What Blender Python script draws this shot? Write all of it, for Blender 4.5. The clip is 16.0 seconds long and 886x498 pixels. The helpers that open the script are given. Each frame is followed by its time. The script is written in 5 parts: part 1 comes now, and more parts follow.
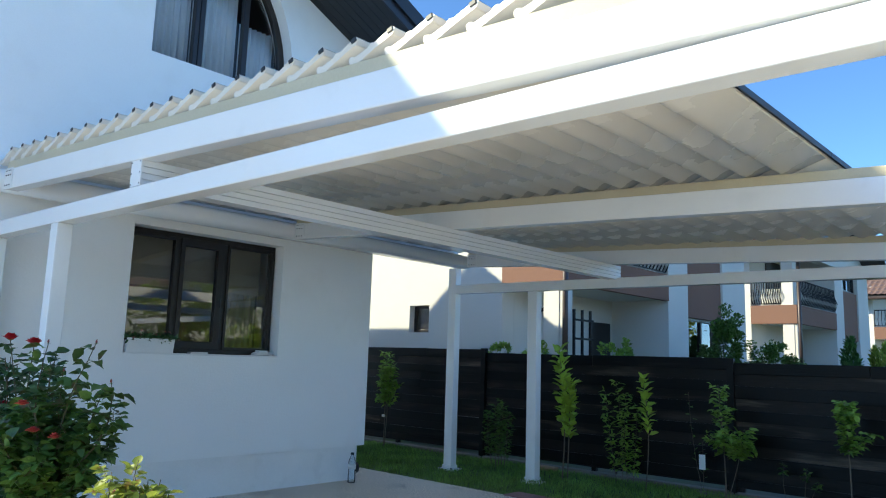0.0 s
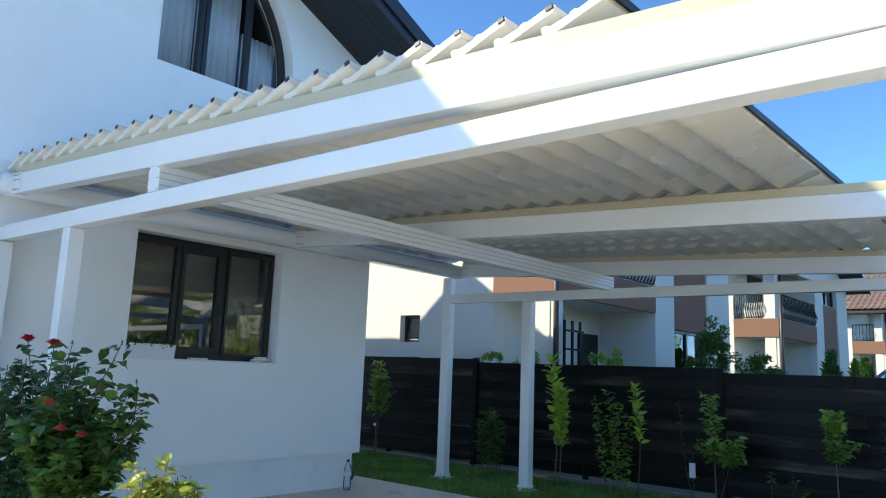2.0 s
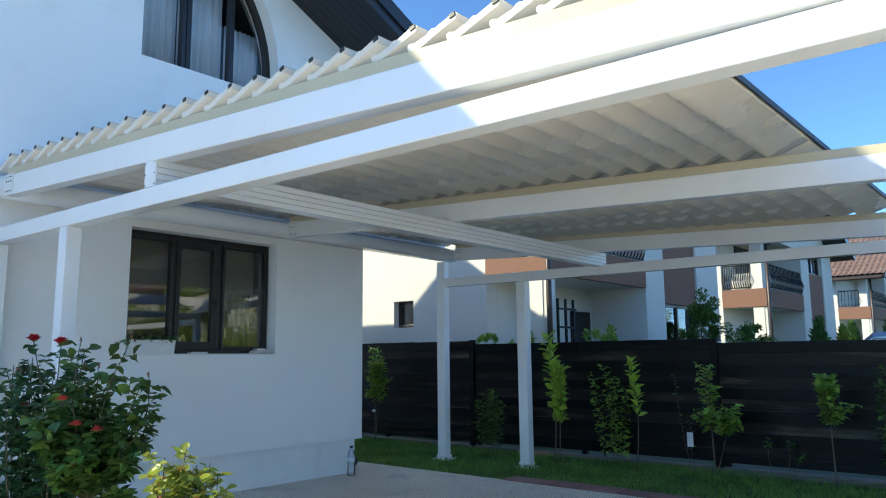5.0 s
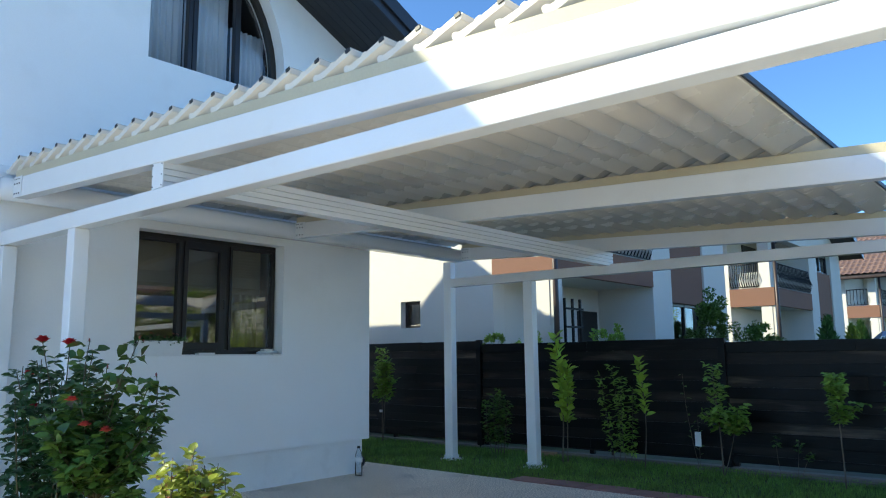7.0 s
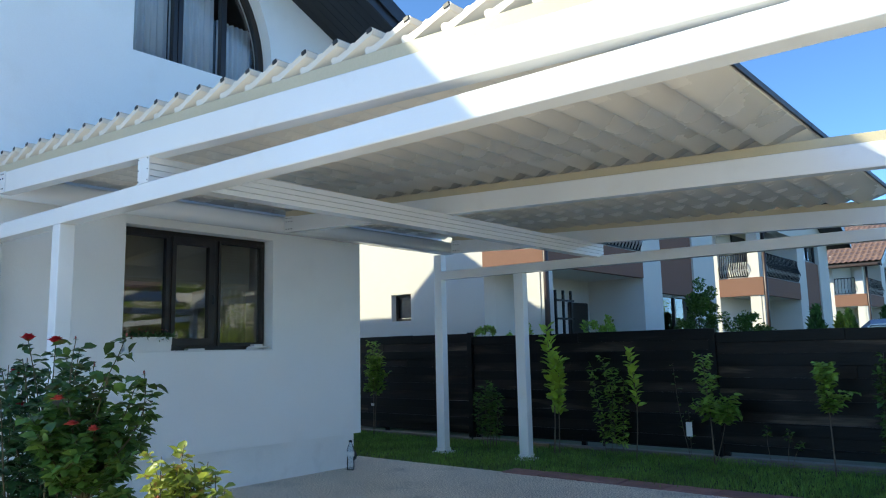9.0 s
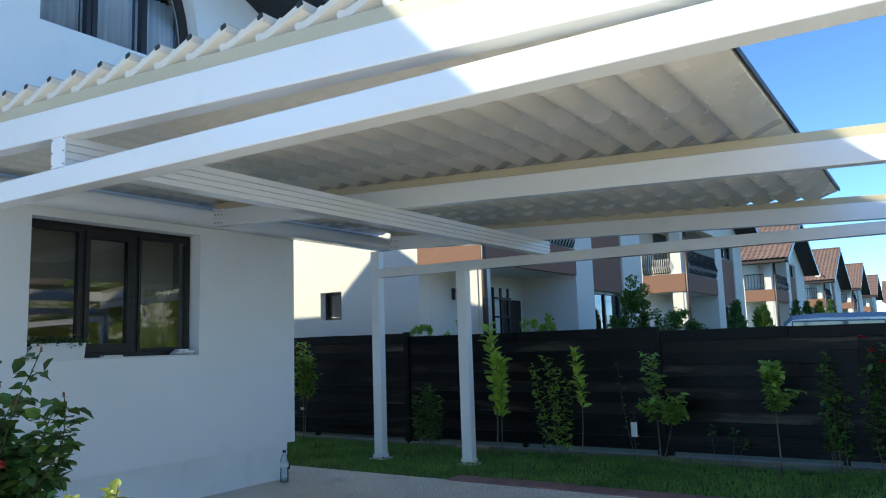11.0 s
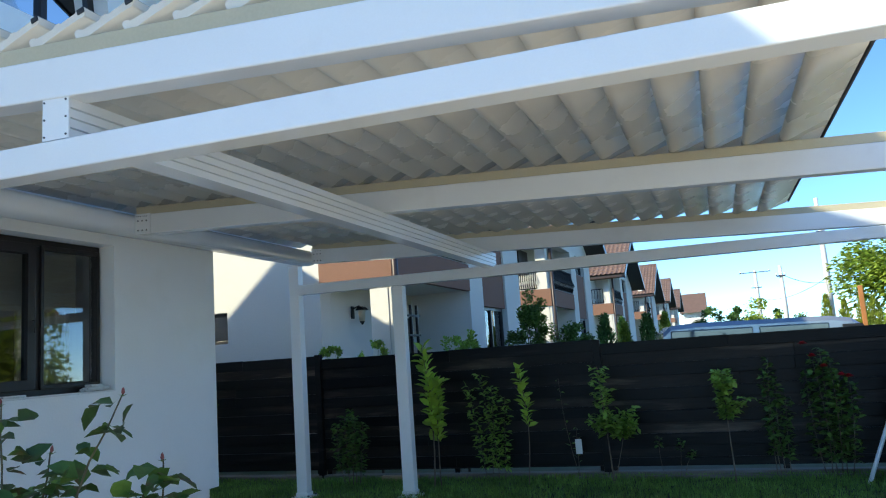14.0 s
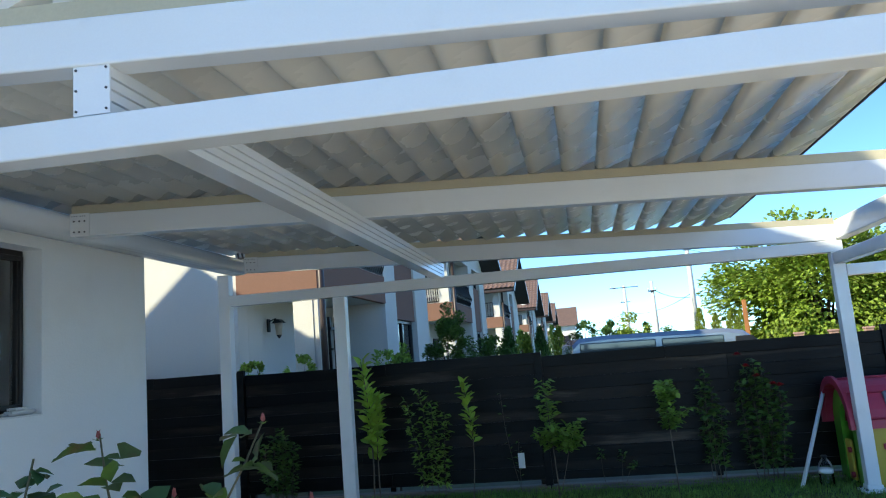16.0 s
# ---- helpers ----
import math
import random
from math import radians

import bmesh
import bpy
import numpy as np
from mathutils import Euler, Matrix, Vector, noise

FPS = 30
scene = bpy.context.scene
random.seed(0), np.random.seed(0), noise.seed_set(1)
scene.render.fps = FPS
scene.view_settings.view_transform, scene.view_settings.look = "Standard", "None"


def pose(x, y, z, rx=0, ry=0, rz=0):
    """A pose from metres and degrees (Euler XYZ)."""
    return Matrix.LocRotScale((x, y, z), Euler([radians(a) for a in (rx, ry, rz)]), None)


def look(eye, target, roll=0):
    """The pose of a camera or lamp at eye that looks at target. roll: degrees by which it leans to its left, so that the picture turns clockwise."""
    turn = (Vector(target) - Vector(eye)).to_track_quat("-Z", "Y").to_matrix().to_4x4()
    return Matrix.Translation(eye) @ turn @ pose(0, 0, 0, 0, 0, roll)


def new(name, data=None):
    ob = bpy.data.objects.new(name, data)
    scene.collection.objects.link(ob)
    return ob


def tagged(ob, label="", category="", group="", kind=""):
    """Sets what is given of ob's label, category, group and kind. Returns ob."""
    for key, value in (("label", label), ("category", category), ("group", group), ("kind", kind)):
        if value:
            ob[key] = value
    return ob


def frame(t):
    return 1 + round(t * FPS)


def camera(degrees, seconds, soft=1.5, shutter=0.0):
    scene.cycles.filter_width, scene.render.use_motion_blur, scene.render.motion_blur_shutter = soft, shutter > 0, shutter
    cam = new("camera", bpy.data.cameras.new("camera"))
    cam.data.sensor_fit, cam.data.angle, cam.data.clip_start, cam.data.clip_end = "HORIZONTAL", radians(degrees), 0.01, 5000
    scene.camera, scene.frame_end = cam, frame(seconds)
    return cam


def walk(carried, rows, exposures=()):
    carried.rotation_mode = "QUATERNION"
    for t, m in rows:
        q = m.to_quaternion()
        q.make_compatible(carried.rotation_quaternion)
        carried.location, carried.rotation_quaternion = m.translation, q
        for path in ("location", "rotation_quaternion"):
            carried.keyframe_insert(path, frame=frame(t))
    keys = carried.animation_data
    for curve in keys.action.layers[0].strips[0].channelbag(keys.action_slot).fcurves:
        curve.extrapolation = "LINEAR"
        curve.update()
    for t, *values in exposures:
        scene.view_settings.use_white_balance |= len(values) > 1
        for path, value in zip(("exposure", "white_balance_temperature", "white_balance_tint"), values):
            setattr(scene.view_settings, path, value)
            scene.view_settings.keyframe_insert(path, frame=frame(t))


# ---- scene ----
cam = camera(62.5, 16.0, 1.1)
PATH = [
    (0, (0.161, 0.116, 1.535), (-1.19, 1.559, 1.834), 1.8),
    (0.5, (0.125, 0.033, 1.527), (-1.227, 1.475, 1.83), 1.8),
    (1, (0.102, -0.023, 1.508), (-1.242, 1.424, 1.827), 2.1),
    (1.5, (0.119, -0.069, 1.492), (-1.211, 1.387, 1.822), 2.4),
    (2, (0.103, -0.107, 1.479), (-1.209, 1.366, 1.812), 2.2),
    (2.5, (0.101, -0.147, 1.459), (-1.202, 1.335, 1.781), 1.8),
    (3, (0.111, -0.184, 1.441), (-1.191, 1.303, 1.749), 1.2),
    (3.5, (0.073, -0.185, 1.455), (-1.22, 1.312, 1.751), 0.5),
    (4, (0.071, -0.195, 1.448), (-1.22, 1.305, 1.739), -0.2),
    (6.5, (0.076, -0.203, 1.442), (-1.212, 1.298, 1.74), -0.7),
    (7, (0.074, -0.202, 1.442), (-1.226, 1.288, 1.738), -0.7),
    (7.5, (0.068, -0.207, 1.451), (-1.239, 1.279, 1.741), -0.7),
    (8, (0.072, -0.206, 1.452), (-1.238, 1.279, 1.737), -0.9),
    (8.5, (0.063, -0.201, 1.449), (-1.242, 1.289, 1.73), -1.1),
    (9, (0.049, -0.177, 1.453), (-1.233, 1.333, 1.728), -1.3),
    (11.3, (-0.629, 0.013, 1.539), (-1.695, 1.685, 1.804), -2.3),
    (11.5, (-0.736, -0.005, 1.538), (-1.774, 1.683, 1.81), -2.6),
    (12, (-0.969, 0.003, 1.531), (-1.941, 1.728, 1.815), -2.9),
    (12.5, (-1.263, 0.074, 1.555), (-2.168, 1.833, 1.851), -3.1),
    (13, (-1.528, 0.054, 1.573), (-2.355, 1.85, 1.873), -3.4),
    (13.5, (-1.83, -0.04, 1.611), (-2.571, 1.794, 1.902), -3.8),
    (14, (-2.052, -0.035, 1.61), (-2.727, 1.826, 1.896), -4.1),
    (14.5, (-2.266, -0.005, 1.629), (-2.872, 1.879, 1.918), -4.3),
    (15, (-2.507, -0.02, 1.649), (-3.012, 1.893, 1.946), -4.6),
    (15.5, (-2.726, -0.054, 1.675), (-3.131, 1.882, 1.974), -4.8),
    (16, (-2.928, 0.003, 1.674), (-3.274, 1.951, 1.971), -4.7),
]
walk(cam, [(t, look(eye, target, roll)) for t, eye, target, roll in PATH],
     exposures=[(0.0, 2.20, 6150, -4), (16.0, 2.08, 6150, -4)])

# ---- world, sun ----
SUN_DIR = Vector((1.20, 1.0, -0.94)).normalized()      # the way the sunlight travels
SUN_EL = math.asin(-SUN_DIR.z)
world = bpy.data.worlds.new("sky")
scene.world = world
world.use_nodes = True
wn = world.node_tree.nodes
wl = world.node_tree.links
bg = wn["Background"]
sky = wn.new("ShaderNodeTexSky")
sky.sky_type = "NISHITA"
sky.sun_disc = False
sky.sun_elevation = SUN_EL
sky.sun_rotation = radians(230.2)
sky.air_density = 0.5
sky.dust_density = 0.0
sky.ozone_density = 5.0
wl.new(sky.outputs[0], bg.inputs[0])
bg.inputs[1].default_value = 0.088
sun_data = bpy.data.lights.new("sun", "SUN")
sun_data.energy = 1.8
sun_data.angle = radians(0.55)
sun_data.color = (1.0, 0.86, 0.66)
sun_ob = new("sun", sun_data)
sun_ob.matrix_world = look((0, 0, 30), Vector((0, 0, 30)) + SUN_DIR)


# ---- materials ----
def mat(name, colour, rough=0.6, metal=0.0, vary=0.12, scale=3.0, fine=60.0, bump=0.15, bump_scale=None,
        second=None, second_at=(0.55, 0.7), coat=0.0, island=0.0, piece=0.0, rough_vary=0.1, fvary=None, translucent=0.0, stretch=(1, 1, 1), specular=0.5):
    m = bpy.data.materials.new(name)
    m.use_nodes = True
    n, l = m.node_tree.nodes, m.node_tree.links
    p = n["Principled BSDF"]
    p.inputs["Roughness"].default_value = rough
    p.inputs["Metallic"].default_value = metal
    p.inputs["Coat Weight"].default_value = coat
    p.inputs["Specular IOR Level"].default_value = specular
    tc = n.new("ShaderNodeTexCoord")
    mp = n.new("ShaderNodeMapping")
    mp.inputs["Scale"].default_value = stretch
    l.new(tc.outputs["Object"], mp.inputs["Vector"])
    big = n.new("ShaderNodeTexNoise")
    big.inputs["Scale"].default_value = scale
    big.inputs["Detail"].default_value = 6
    l.new(mp.outputs[0], big.inputs["Vector"])
    small = n.new("ShaderNodeTexNoise")
    small.inputs["Scale"].default_value = fine
    small.inputs["Detail"].default_value = 4
    l.new(mp.outputs[0], small.inputs["Vector"])
    ramp = n.new("ShaderNodeMapRange")
    ramp.inputs["From Min"].default_value = 0.3
    ramp.inputs["From Max"].default_value = 0.7
    ramp.inputs["To Min"].default_value = 1 - vary
    ramp.inputs["To Max"].default_value = 1 + vary
    l.new(big.outputs["Fac"], ramp.inputs["Value"])
    ramp2 = n.new("ShaderNodeMapRange")
    ramp2.inputs["From Min"].default_value = 0.3
    ramp2.inputs["From Max"].default_value = 0.7
    ramp2.inputs["To Min"].default_value = 1 - (vary * 0.6 if fvary is None else fvary)
    ramp2.inputs["To Max"].default_value = 1 + (vary * 0.6 if fvary is None else fvary)
    l.new(small.outputs["Fac"], ramp2.inputs["Value"])
    mul = n.new("ShaderNodeMath")
    mul.operation = "MULTIPLY"
    l.new(ramp.outputs[0], mul.inputs[0])
    l.new(ramp2.outputs[0], mul.inputs[1])
    value = mul.outputs[0]
    for amount, kind in ((island, "geo"), (piece, "obj")):
        if amount:
            src = n.new("ShaderNodeNewGeometry").outputs["Random Per Island"] if kind == "geo" else n.new("ShaderNodeObjectInfo").outputs["Random"]
            r = n.new("ShaderNodeMapRange")
            r.inputs["To Min"].default_value = 1 - amount
            r.inputs["To Max"].default_value = 1 + amount
            l.new(src, r.inputs["Value"])
            mm = n.new("ShaderNodeMath")
            mm.operation = "MULTIPLY"
            l.new(value, mm.inputs[0])
            l.new(r.outputs[0], mm.inputs[1])
            value = mm.outputs[0]
    base = n.new("ShaderNodeRGB")
    base.outputs[0].default_value = (*colour, 1)
    col = base.outputs[0]
    if second:
        spot = n.new("ShaderNodeTexNoise")
        spot.inputs["Scale"].default_value = scale * 2.3
        spot.inputs["Detail"].default_value = 5
        l.new(mp.outputs[0], spot.inputs["Vector"])
        f = n.new("ShaderNodeMapRange")
        f.inputs["From Min"].default_value, f.inputs["From Max"].default_value = second_at
        l.new(spot.outputs["Fac"], f.inputs["Value"])
        mix = n.new("ShaderNodeMix")
        mix.data_type = "RGBA"
        l.new(f.outputs[0], mix.inputs["Factor"])
        l.new(col, mix.inputs["A"])
        mix.inputs["B"].default_value = (*second, 1)
        col = mix.outputs["Result"]
    hsv = n.new("ShaderNodeHueSaturation")
    l.new(col, hsv.inputs["Color"])
    l.new(value, hsv.inputs["Value"])
    l.new(hsv.outputs[0], p.inputs["Base Color"])
    rr = n.new("ShaderNodeMapRange")
    rr.inputs["To Min"].default_value = max(0.02, rough - rough_vary)
    rr.inputs["To Max"].default_value = min(1, rough + rough_vary)
    l.new(big.outputs["Fac"], rr.inputs["Value"])
    l.new(rr.outputs[0], p.inputs["Roughness"])
    if bump:
        b = n.new("ShaderNodeBump")
        b.inputs["Strength"].default_value = bump
        b.inputs["Distance"].default_value = 0.004
        if bump_scale:
            bs = n.new("ShaderNodeTexNoise")
            bs.inputs["Scale"].default_value = bump_scale
            bs.inputs["Detail"].default_value = 5
            l.new(mp.outputs[0], bs.inputs["Vector"])
            l.new(bs.outputs["Fac"], b.inputs["Height"])
        else:
            l.new(small.outputs["Fac"], b.inputs["Height"])
        l.new(b.outputs[0], p.inputs["Normal"])
    if translucent:
        tr = n.new("ShaderNodeBsdfTranslucent")
        l.new(hsv.outputs[0], tr.inputs["Color"])
        add = n.new("ShaderNodeMixShader")
        add.inputs[0].default_value = translucent
        l.new(p.outputs[0], add.inputs[1])
        l.new(tr.outputs[0], add.inputs[2])
        l.new(add.outputs[0], n["Material Output"].inputs["Surface"])
    return m


def glass(name, tint=(0.9, 0.95, 0.95), ior=1.5):
    m = bpy.data.materials.new(name)
    m.use_nodes = True
    n, l = m.node_tree.nodes, m.node_tree.links
    n.remove(n["Principled BSDF"])
    t = n.new("ShaderNodeBsdfTransparent")
    t.inputs[0].default_value = (*tint, 1)
    g = n.new("ShaderNodeBsdfGlossy")
    g.inputs["Roughness"].default_value = 0.01
    fr = n.new("ShaderNodeFresnel")
    fr.inputs["IOR"].default_value = ior
    mix = n.new("ShaderNodeMixShader")
    l.new(fr.outputs[0], mix.inputs[0])
    l.new(t.outputs[0], mix.inputs[1])
    l.new(g.outputs[0], mix.inputs[2])
    l.new(mix.outputs[0], n["Material Output"].inputs["Surface"])
    return m


STUCCO = mat("white_stucco", (0.9, 0.9, 0.89), 0.9, vary=0.025, scale=0.7, fine=90, bump=0.5, bump_scale=55, second=(0.85, 0.845, 0.83), second_at=(0.58, 0.8))
STUCCO_N = mat("neighbour_stucco", (0.72, 0.69, 0.63), 0.9, vary=0.03, scale=0.6, fine=40, bump=0.6, bump_scale=22)
PLINTH = mat("plinth_plaster", (0.86, 0.855, 0.84), 0.85, vary=0.04, scale=1.6, fine=80, bump=0.4, bump_scale=60, second=(0.74, 0.73, 0.71), second_at=(0.6, 0.85))
BROWN = mat("brown_stucco", (0.235, 0.125, 0.085), 0.9, vary=0.05, scale=0.8, fine=50, bump=0.5, bump_scale=25)
ALU = mat("white_powder_coat", (0.86, 0.86, 0.85), 0.14, vary=0.018, scale=1.3, fine=150, bump=0.02, rough_vary=0.05, second=(0.80, 0.80, 0.785), second_at=(0.6, 0.75))
CREAM = mat("cream_profile", (0.56, 0.49, 0.33), 0.45, vary=0.05, scale=2, fine=80, bump=0.05)
# louvers are white; the beige here stands in for warm ground bounce
BLADE = mat("bounce_tinted_louver_coat", (0.82, 0.74, 0.62), 0.27, vary=0.02, scale=2, fine=120, bump=0.02, piece=0.02, rough_vary=0.05)
RUBBER = mat("black_rubber", (0.02, 0.02, 0.022), 0.5, vary=0.1, bump=0.1)
STEEL = mat("grey_bolt_steel", (0.09, 0.09, 0.1), 0.4, 0.6, vary=0.1, bump=0.05)
FRAME = mat("dark_brown_window_profile", (0.016, 0.012, 0.011), 0.35, vary=0.12, scale=6, fine=140, bump=0.08)
SOFFIT = mat("dark_soffit_board", (0.014, 0.014, 0.016), 0.5, vary=0.15, scale=3, fine=60, bump=0.1)
FASCIA = mat("anthracite_fascia", (0.022, 0.022, 0.026), 0.35, vary=0.1, bump=0.05)
TILE = mat("brown_roof_tile", (0.17, 0.105, 0.08), 0.6, vary=0.15, scale=2, fine=30, bump=0.2, piece=0.12, island=0.1)
GLASS = glass("double_glazing", (0.72, 0.76, 0.76), 2.2)
UPPER_GLASS = glass("upper_double_glazing", (0.86, 0.88, 0.89), 1.4)
CURTAIN = mat("sheer_curtain", (0.62, 0.63, 0.64), 0.9, vary=0.08, scale=4, fine=60, bump=0.2)
BLIND = mat("beige_blind", (0.46, 0.41, 0.31), 0.8, vary=0.06, scale=4, fine=60, bump=0.1)
# room plaster: the indoor dimness is put into its dark grey
ROOM = mat("darkened_room_plaster", (0.22, 0.21, 0.2), 0.9, vary=0.08)
FENCE = mat("black_stained_board", (0.0038, 0.0032, 0.0030), 0.34, vary=0.4, scale=1.6, fine=30, bump=0.7, bump_scale=40, second=(0.022, 0.018, 0.0155), second_at=(0.58, 0.72), piece=0.6, specular=0.17, stretch=(0.22, 1, 2.2), rough_vary=0.16)
FENCE_BACK = mat("worn_dark_board", (0.012, 0.0088, 0.0070), 0.40, vary=0.45, scale=1.6, fine=30, bump=0.7, bump_scale=40, second=(0.085, 0.064, 0.048), second_at=(0.54, 0.70), piece=0.85, specular=0.2, stretch=(0.22, 1, 2.2), rough_vary=0.15)
CONCRETE = mat("grey_concrete", (0.20, 0.175, 0.145), 0.9, vary=0.15, scale=2, fine=50, bump=0.5, bump_scale=50)
PAVING = mat("washed_aggregate", (0.70, 0.63, 0.53), 0.85, vary=0.12, fvary=0.8, scale=0.9, fine=60, bump=0.9, bump_scale=130, second=(0.42, 0.385, 0.33), second_at=(0.55, 0.8))
# extra pale concrete for the slab that reflects sun from out of view
BOUNCE_SLAB = mat("bounce_slab_concrete", (0.74, 0.67, 0.56), 0.85, vary=0.1, scale=0.6, fine=60, bump=0.4)
PAVER = mat("red_concrete_paver", (0.27, 0.15, 0.135), 0.85, vary=0.18, scale=5, fine=90, bump=0.4, piece=0.15)
EARTH = mat("dark_earth", (0.085, 0.062, 0.042), 0.95, vary=0.3, scale=4, fine=60, bump=0.8)
SOIL = mat("lawn_soil", (0.05, 0.065, 0.022), 0.95, vary=0.3, scale=3, fine=60, bump=0.8)
GRASS = mat("lawn_grass", (0.19, 0.32, 0.06), 0.65, vary=0.3, scale=1.3, fine=30, bump=0, second=(0.12, 0.15, 0.04), second_at=(0.55, 0.75), island=0.35, translucent=0.3)
GROUND = mat("field_ground", (0.15, 0.14, 0.09), 0.95, vary=0.3, scale=0.2, fine=5, bump=0.4, second=(0.09, 0.13, 0.04), second_at=(0.45, 0.6))
LEAF_DARK = mat("dark_rose_leaf", (0.06, 0.125, 0.042), 0.38, vary=0.2, scale=6, bump=0, island=0.45, translucent=0.25)
LEAF_MID = mat("green_rose_leaf", (0.12, 0.205, 0.04), 0.4, vary=0.2, scale=6, bump=0, island=0.4, translucent=0.3)
LEAF_SHOOT = mat("young_rose_leaf", (0.075, 0.135, 0.03), 0.4, vary=0.2, scale=6, bump=0, island=0.4, translucent=0.3, second=(0.13, 0.085, 0.04), second_at=(0.55, 0.7))
LEAF_LIME = mat("lime_sapling_leaf", (0.40, 0.55, 0.07), 0.42, vary=0.15, scale=5, bump=0, island=0.3, translucent=0.35)
LEAF_FRESH = mat("fresh_green_leaf", (0.28, 0.42, 0.07), 0.45, vary=0.2, scale=5, bump=0, island=0.35, translucent=0.35)
LEAF_YELLOW = mat("yellow_green_rose_leaf", (0.30, 0.35, 0.06), 0.45, vary=0.2, scale=7, bump=0, island=0.35, translucent=0.35, second=(0.32, 0.10, 0.05), second_at=(0.58, 0.7))
LEAF_TREE = mat("maple_leaf", (0.28, 0.37, 0.05), 0.5, vary=0.25, scale=1, bump=0, island=0.45, translucent=0.35)
THUJA = mat("thuja_green", (0.08, 0.16, 0.035), 0.6, vary=0.25, scale=2, bump=0, island=0.4, translucent=0.2)
THUJA_LIGHT = mat("golden_thuja", (0.27, 0.33, 0.04), 0.6, vary=0.25, scale=2, bump=0, island=0.4, translucent=0.25)
STEM = mat("grey_brown_stem", (0.16, 0.12, 0.085), 0.8, vary=0.2, scale=8, bump=0.3)
GREEN_STEM = mat("green_red_rose_stem", (0.09, 0.075, 0.03), 0.5, vary=0.25, scale=9, bump=0.2)
BARK = mat("tree_bark", (0.11, 0.085, 0.06), 0.9, vary=0.3, scale=5, bump=0.7)
PETAL = mat("crimson_petal", (0.42, 0.008, 0.02), 0.5, vary=0.2, scale=20, bump=0, island=0.25, translucent=0.15)
PETAL_CORAL = mat("coral_petal", (0.55, 0.075, 0.06), 0.5, vary=0.15, scale=20, bump=0, island=0.2, translucent=0.2)
PETAL_PINK = mat("pink_bud_petal", (0.34, 0.11, 0.10), 0.5, vary=0.15, scale=20, bump=0, translucent=0.2)
WHITE_PLASTIC = mat("white_plastic", (0.8, 0.8, 0.79), 0.35, vary=0.03, bump=0.02)
CLEAR = glass("clear_plastic", (0.90, 0.93, 0.95), 1.35)
WOOD = mat("raw_wood_plank", (0.40, 0.26, 0.14), 0.7, vary=0.2, scale=3, fine=40, bump=0.3, stretch=(0.3, 1, 1))
STAKE = mat("orange_wood_post", (0.42, 0.17, 0.05), 0.7, vary=0.15, bump=0.2)
VAN_PAINT = mat("silver_van_paint", (0.36, 0.40, 0.48), 0.22, 0.5, vary=0.03, bump=0.0, coat=0.6)
DARK_GLASS = mat("tinted_van_glass", (0.05, 0.07, 0.08), 0.06, vary=0.15, scale=1.5, bump=0, coat=1.0, rough_vary=0.02, specular=0.8)
TYRE = mat("tyre_rubber", (0.02, 0.02, 0.02), 0.7, vary=0.1)
LAMP_RED = mat("red_lamp_lens", (0.4, 0.02, 0.02), 0.2, vary=0.05, bump=0)
POLE = mat("pale_concrete_pole", (0.62, 0.60, 0.56), 0.85, vary=0.1, scale=2, bump=0.3)
WIRE = mat("black_cable", (0.02, 0.02, 0.02), 0.6, vary=0.05, bump=0)
IRON = mat("black_wrought_iron", (0.02, 0.02, 0.022), 0.5, 0.3, vary=0.1, bump=0.1)
PIPE = mat("brown_downpipe", (0.065, 0.045, 0.04), 0.4, 0.2, vary=0.08, bump=0.05)
PLAY_RED = mat("red_toy_plastic", (0.42, 0.035, 0.07), 0.4, vary=0.06, scale=3, bump=0.05)
PLAY_GREEN = mat("green_toy_plastic", (0.16, 0.42, 0.035), 0.4, vary=0.06, scale=3, bump=0.05)
PLAY_YELLOW = mat("yellow_toy_plastic", (0.55, 0.40, 0.05), 0.4, vary=0.06, scale=3, bump=0.05)
PLAY_GREY = mat("grey_toy_window", (0.16, 0.16, 0.19), 0.3, vary=0.06, bump=0.05)
AMBER = mat("lantern_glass", (0.6, 0.5, 0.35), 0.3, vary=0.05, bump=0)
AC_WHITE = mat("air_conditioner_shell", (0.72, 0.71, 0.66), 0.5, vary=0.05, bump=0.05)
BRICK_CAP = mat("pink_brick_cap", (0.42, 0.26, 0.21), 0.85, vary=0.12, bump=0.3)


# ---- building helpers ----
def thing(name, label, category, at=(0, 0, 0), group="", kind=""):
    ob = new(name)
    ob.empty_display_size = 0.1
    ob.location = at
    return tagged(ob, label, category, group, kind)


def place(ob, parent):
    """Parent, keeping the world place of the mesh."""
    if parent is not None:
        ob.parent = parent
        chain, p = Matrix.Identity(4), parent
        while p is not None:
            chain = p.matrix_basis @ chain
            if p.parent is not None:
                chain = p.matrix_parent_inverse @ chain
            p = p.parent
        ob.matrix_parent_inverse = chain.inverted()
    return ob


def solid(name, verts, faces, material, parent=None, label="", smooth=False, kind="", category=""):
    me = bpy.data.meshes.new(name)
    me.from_pydata([tuple(v) for v in verts], [], faces)
    me.materials.append(material)
    if smooth:
        me.polygons.foreach_set("use_smooth", [True] * len(me.polygons))
    me.update()
    ob = new(name, me)
    tagged(ob, label, category, "", kind)
    return place(ob, parent)


def part(name, bm, material, parent=None, label="", smooth=False, kind="", category=""):
    bmesh.ops.recalc_face_normals(bm, faces=bm.faces)
    me = bpy.data.meshes.new(name)
    bm.to_mesh(me)
    bm.free()
    me.materials.append(material)
    if smooth:
        me.polygons.foreach_set("use_smooth", [True] * len(me.polygons))
    ob = new(name, me)
    tagged(ob, label, category, "", kind)
    return place(ob, parent)


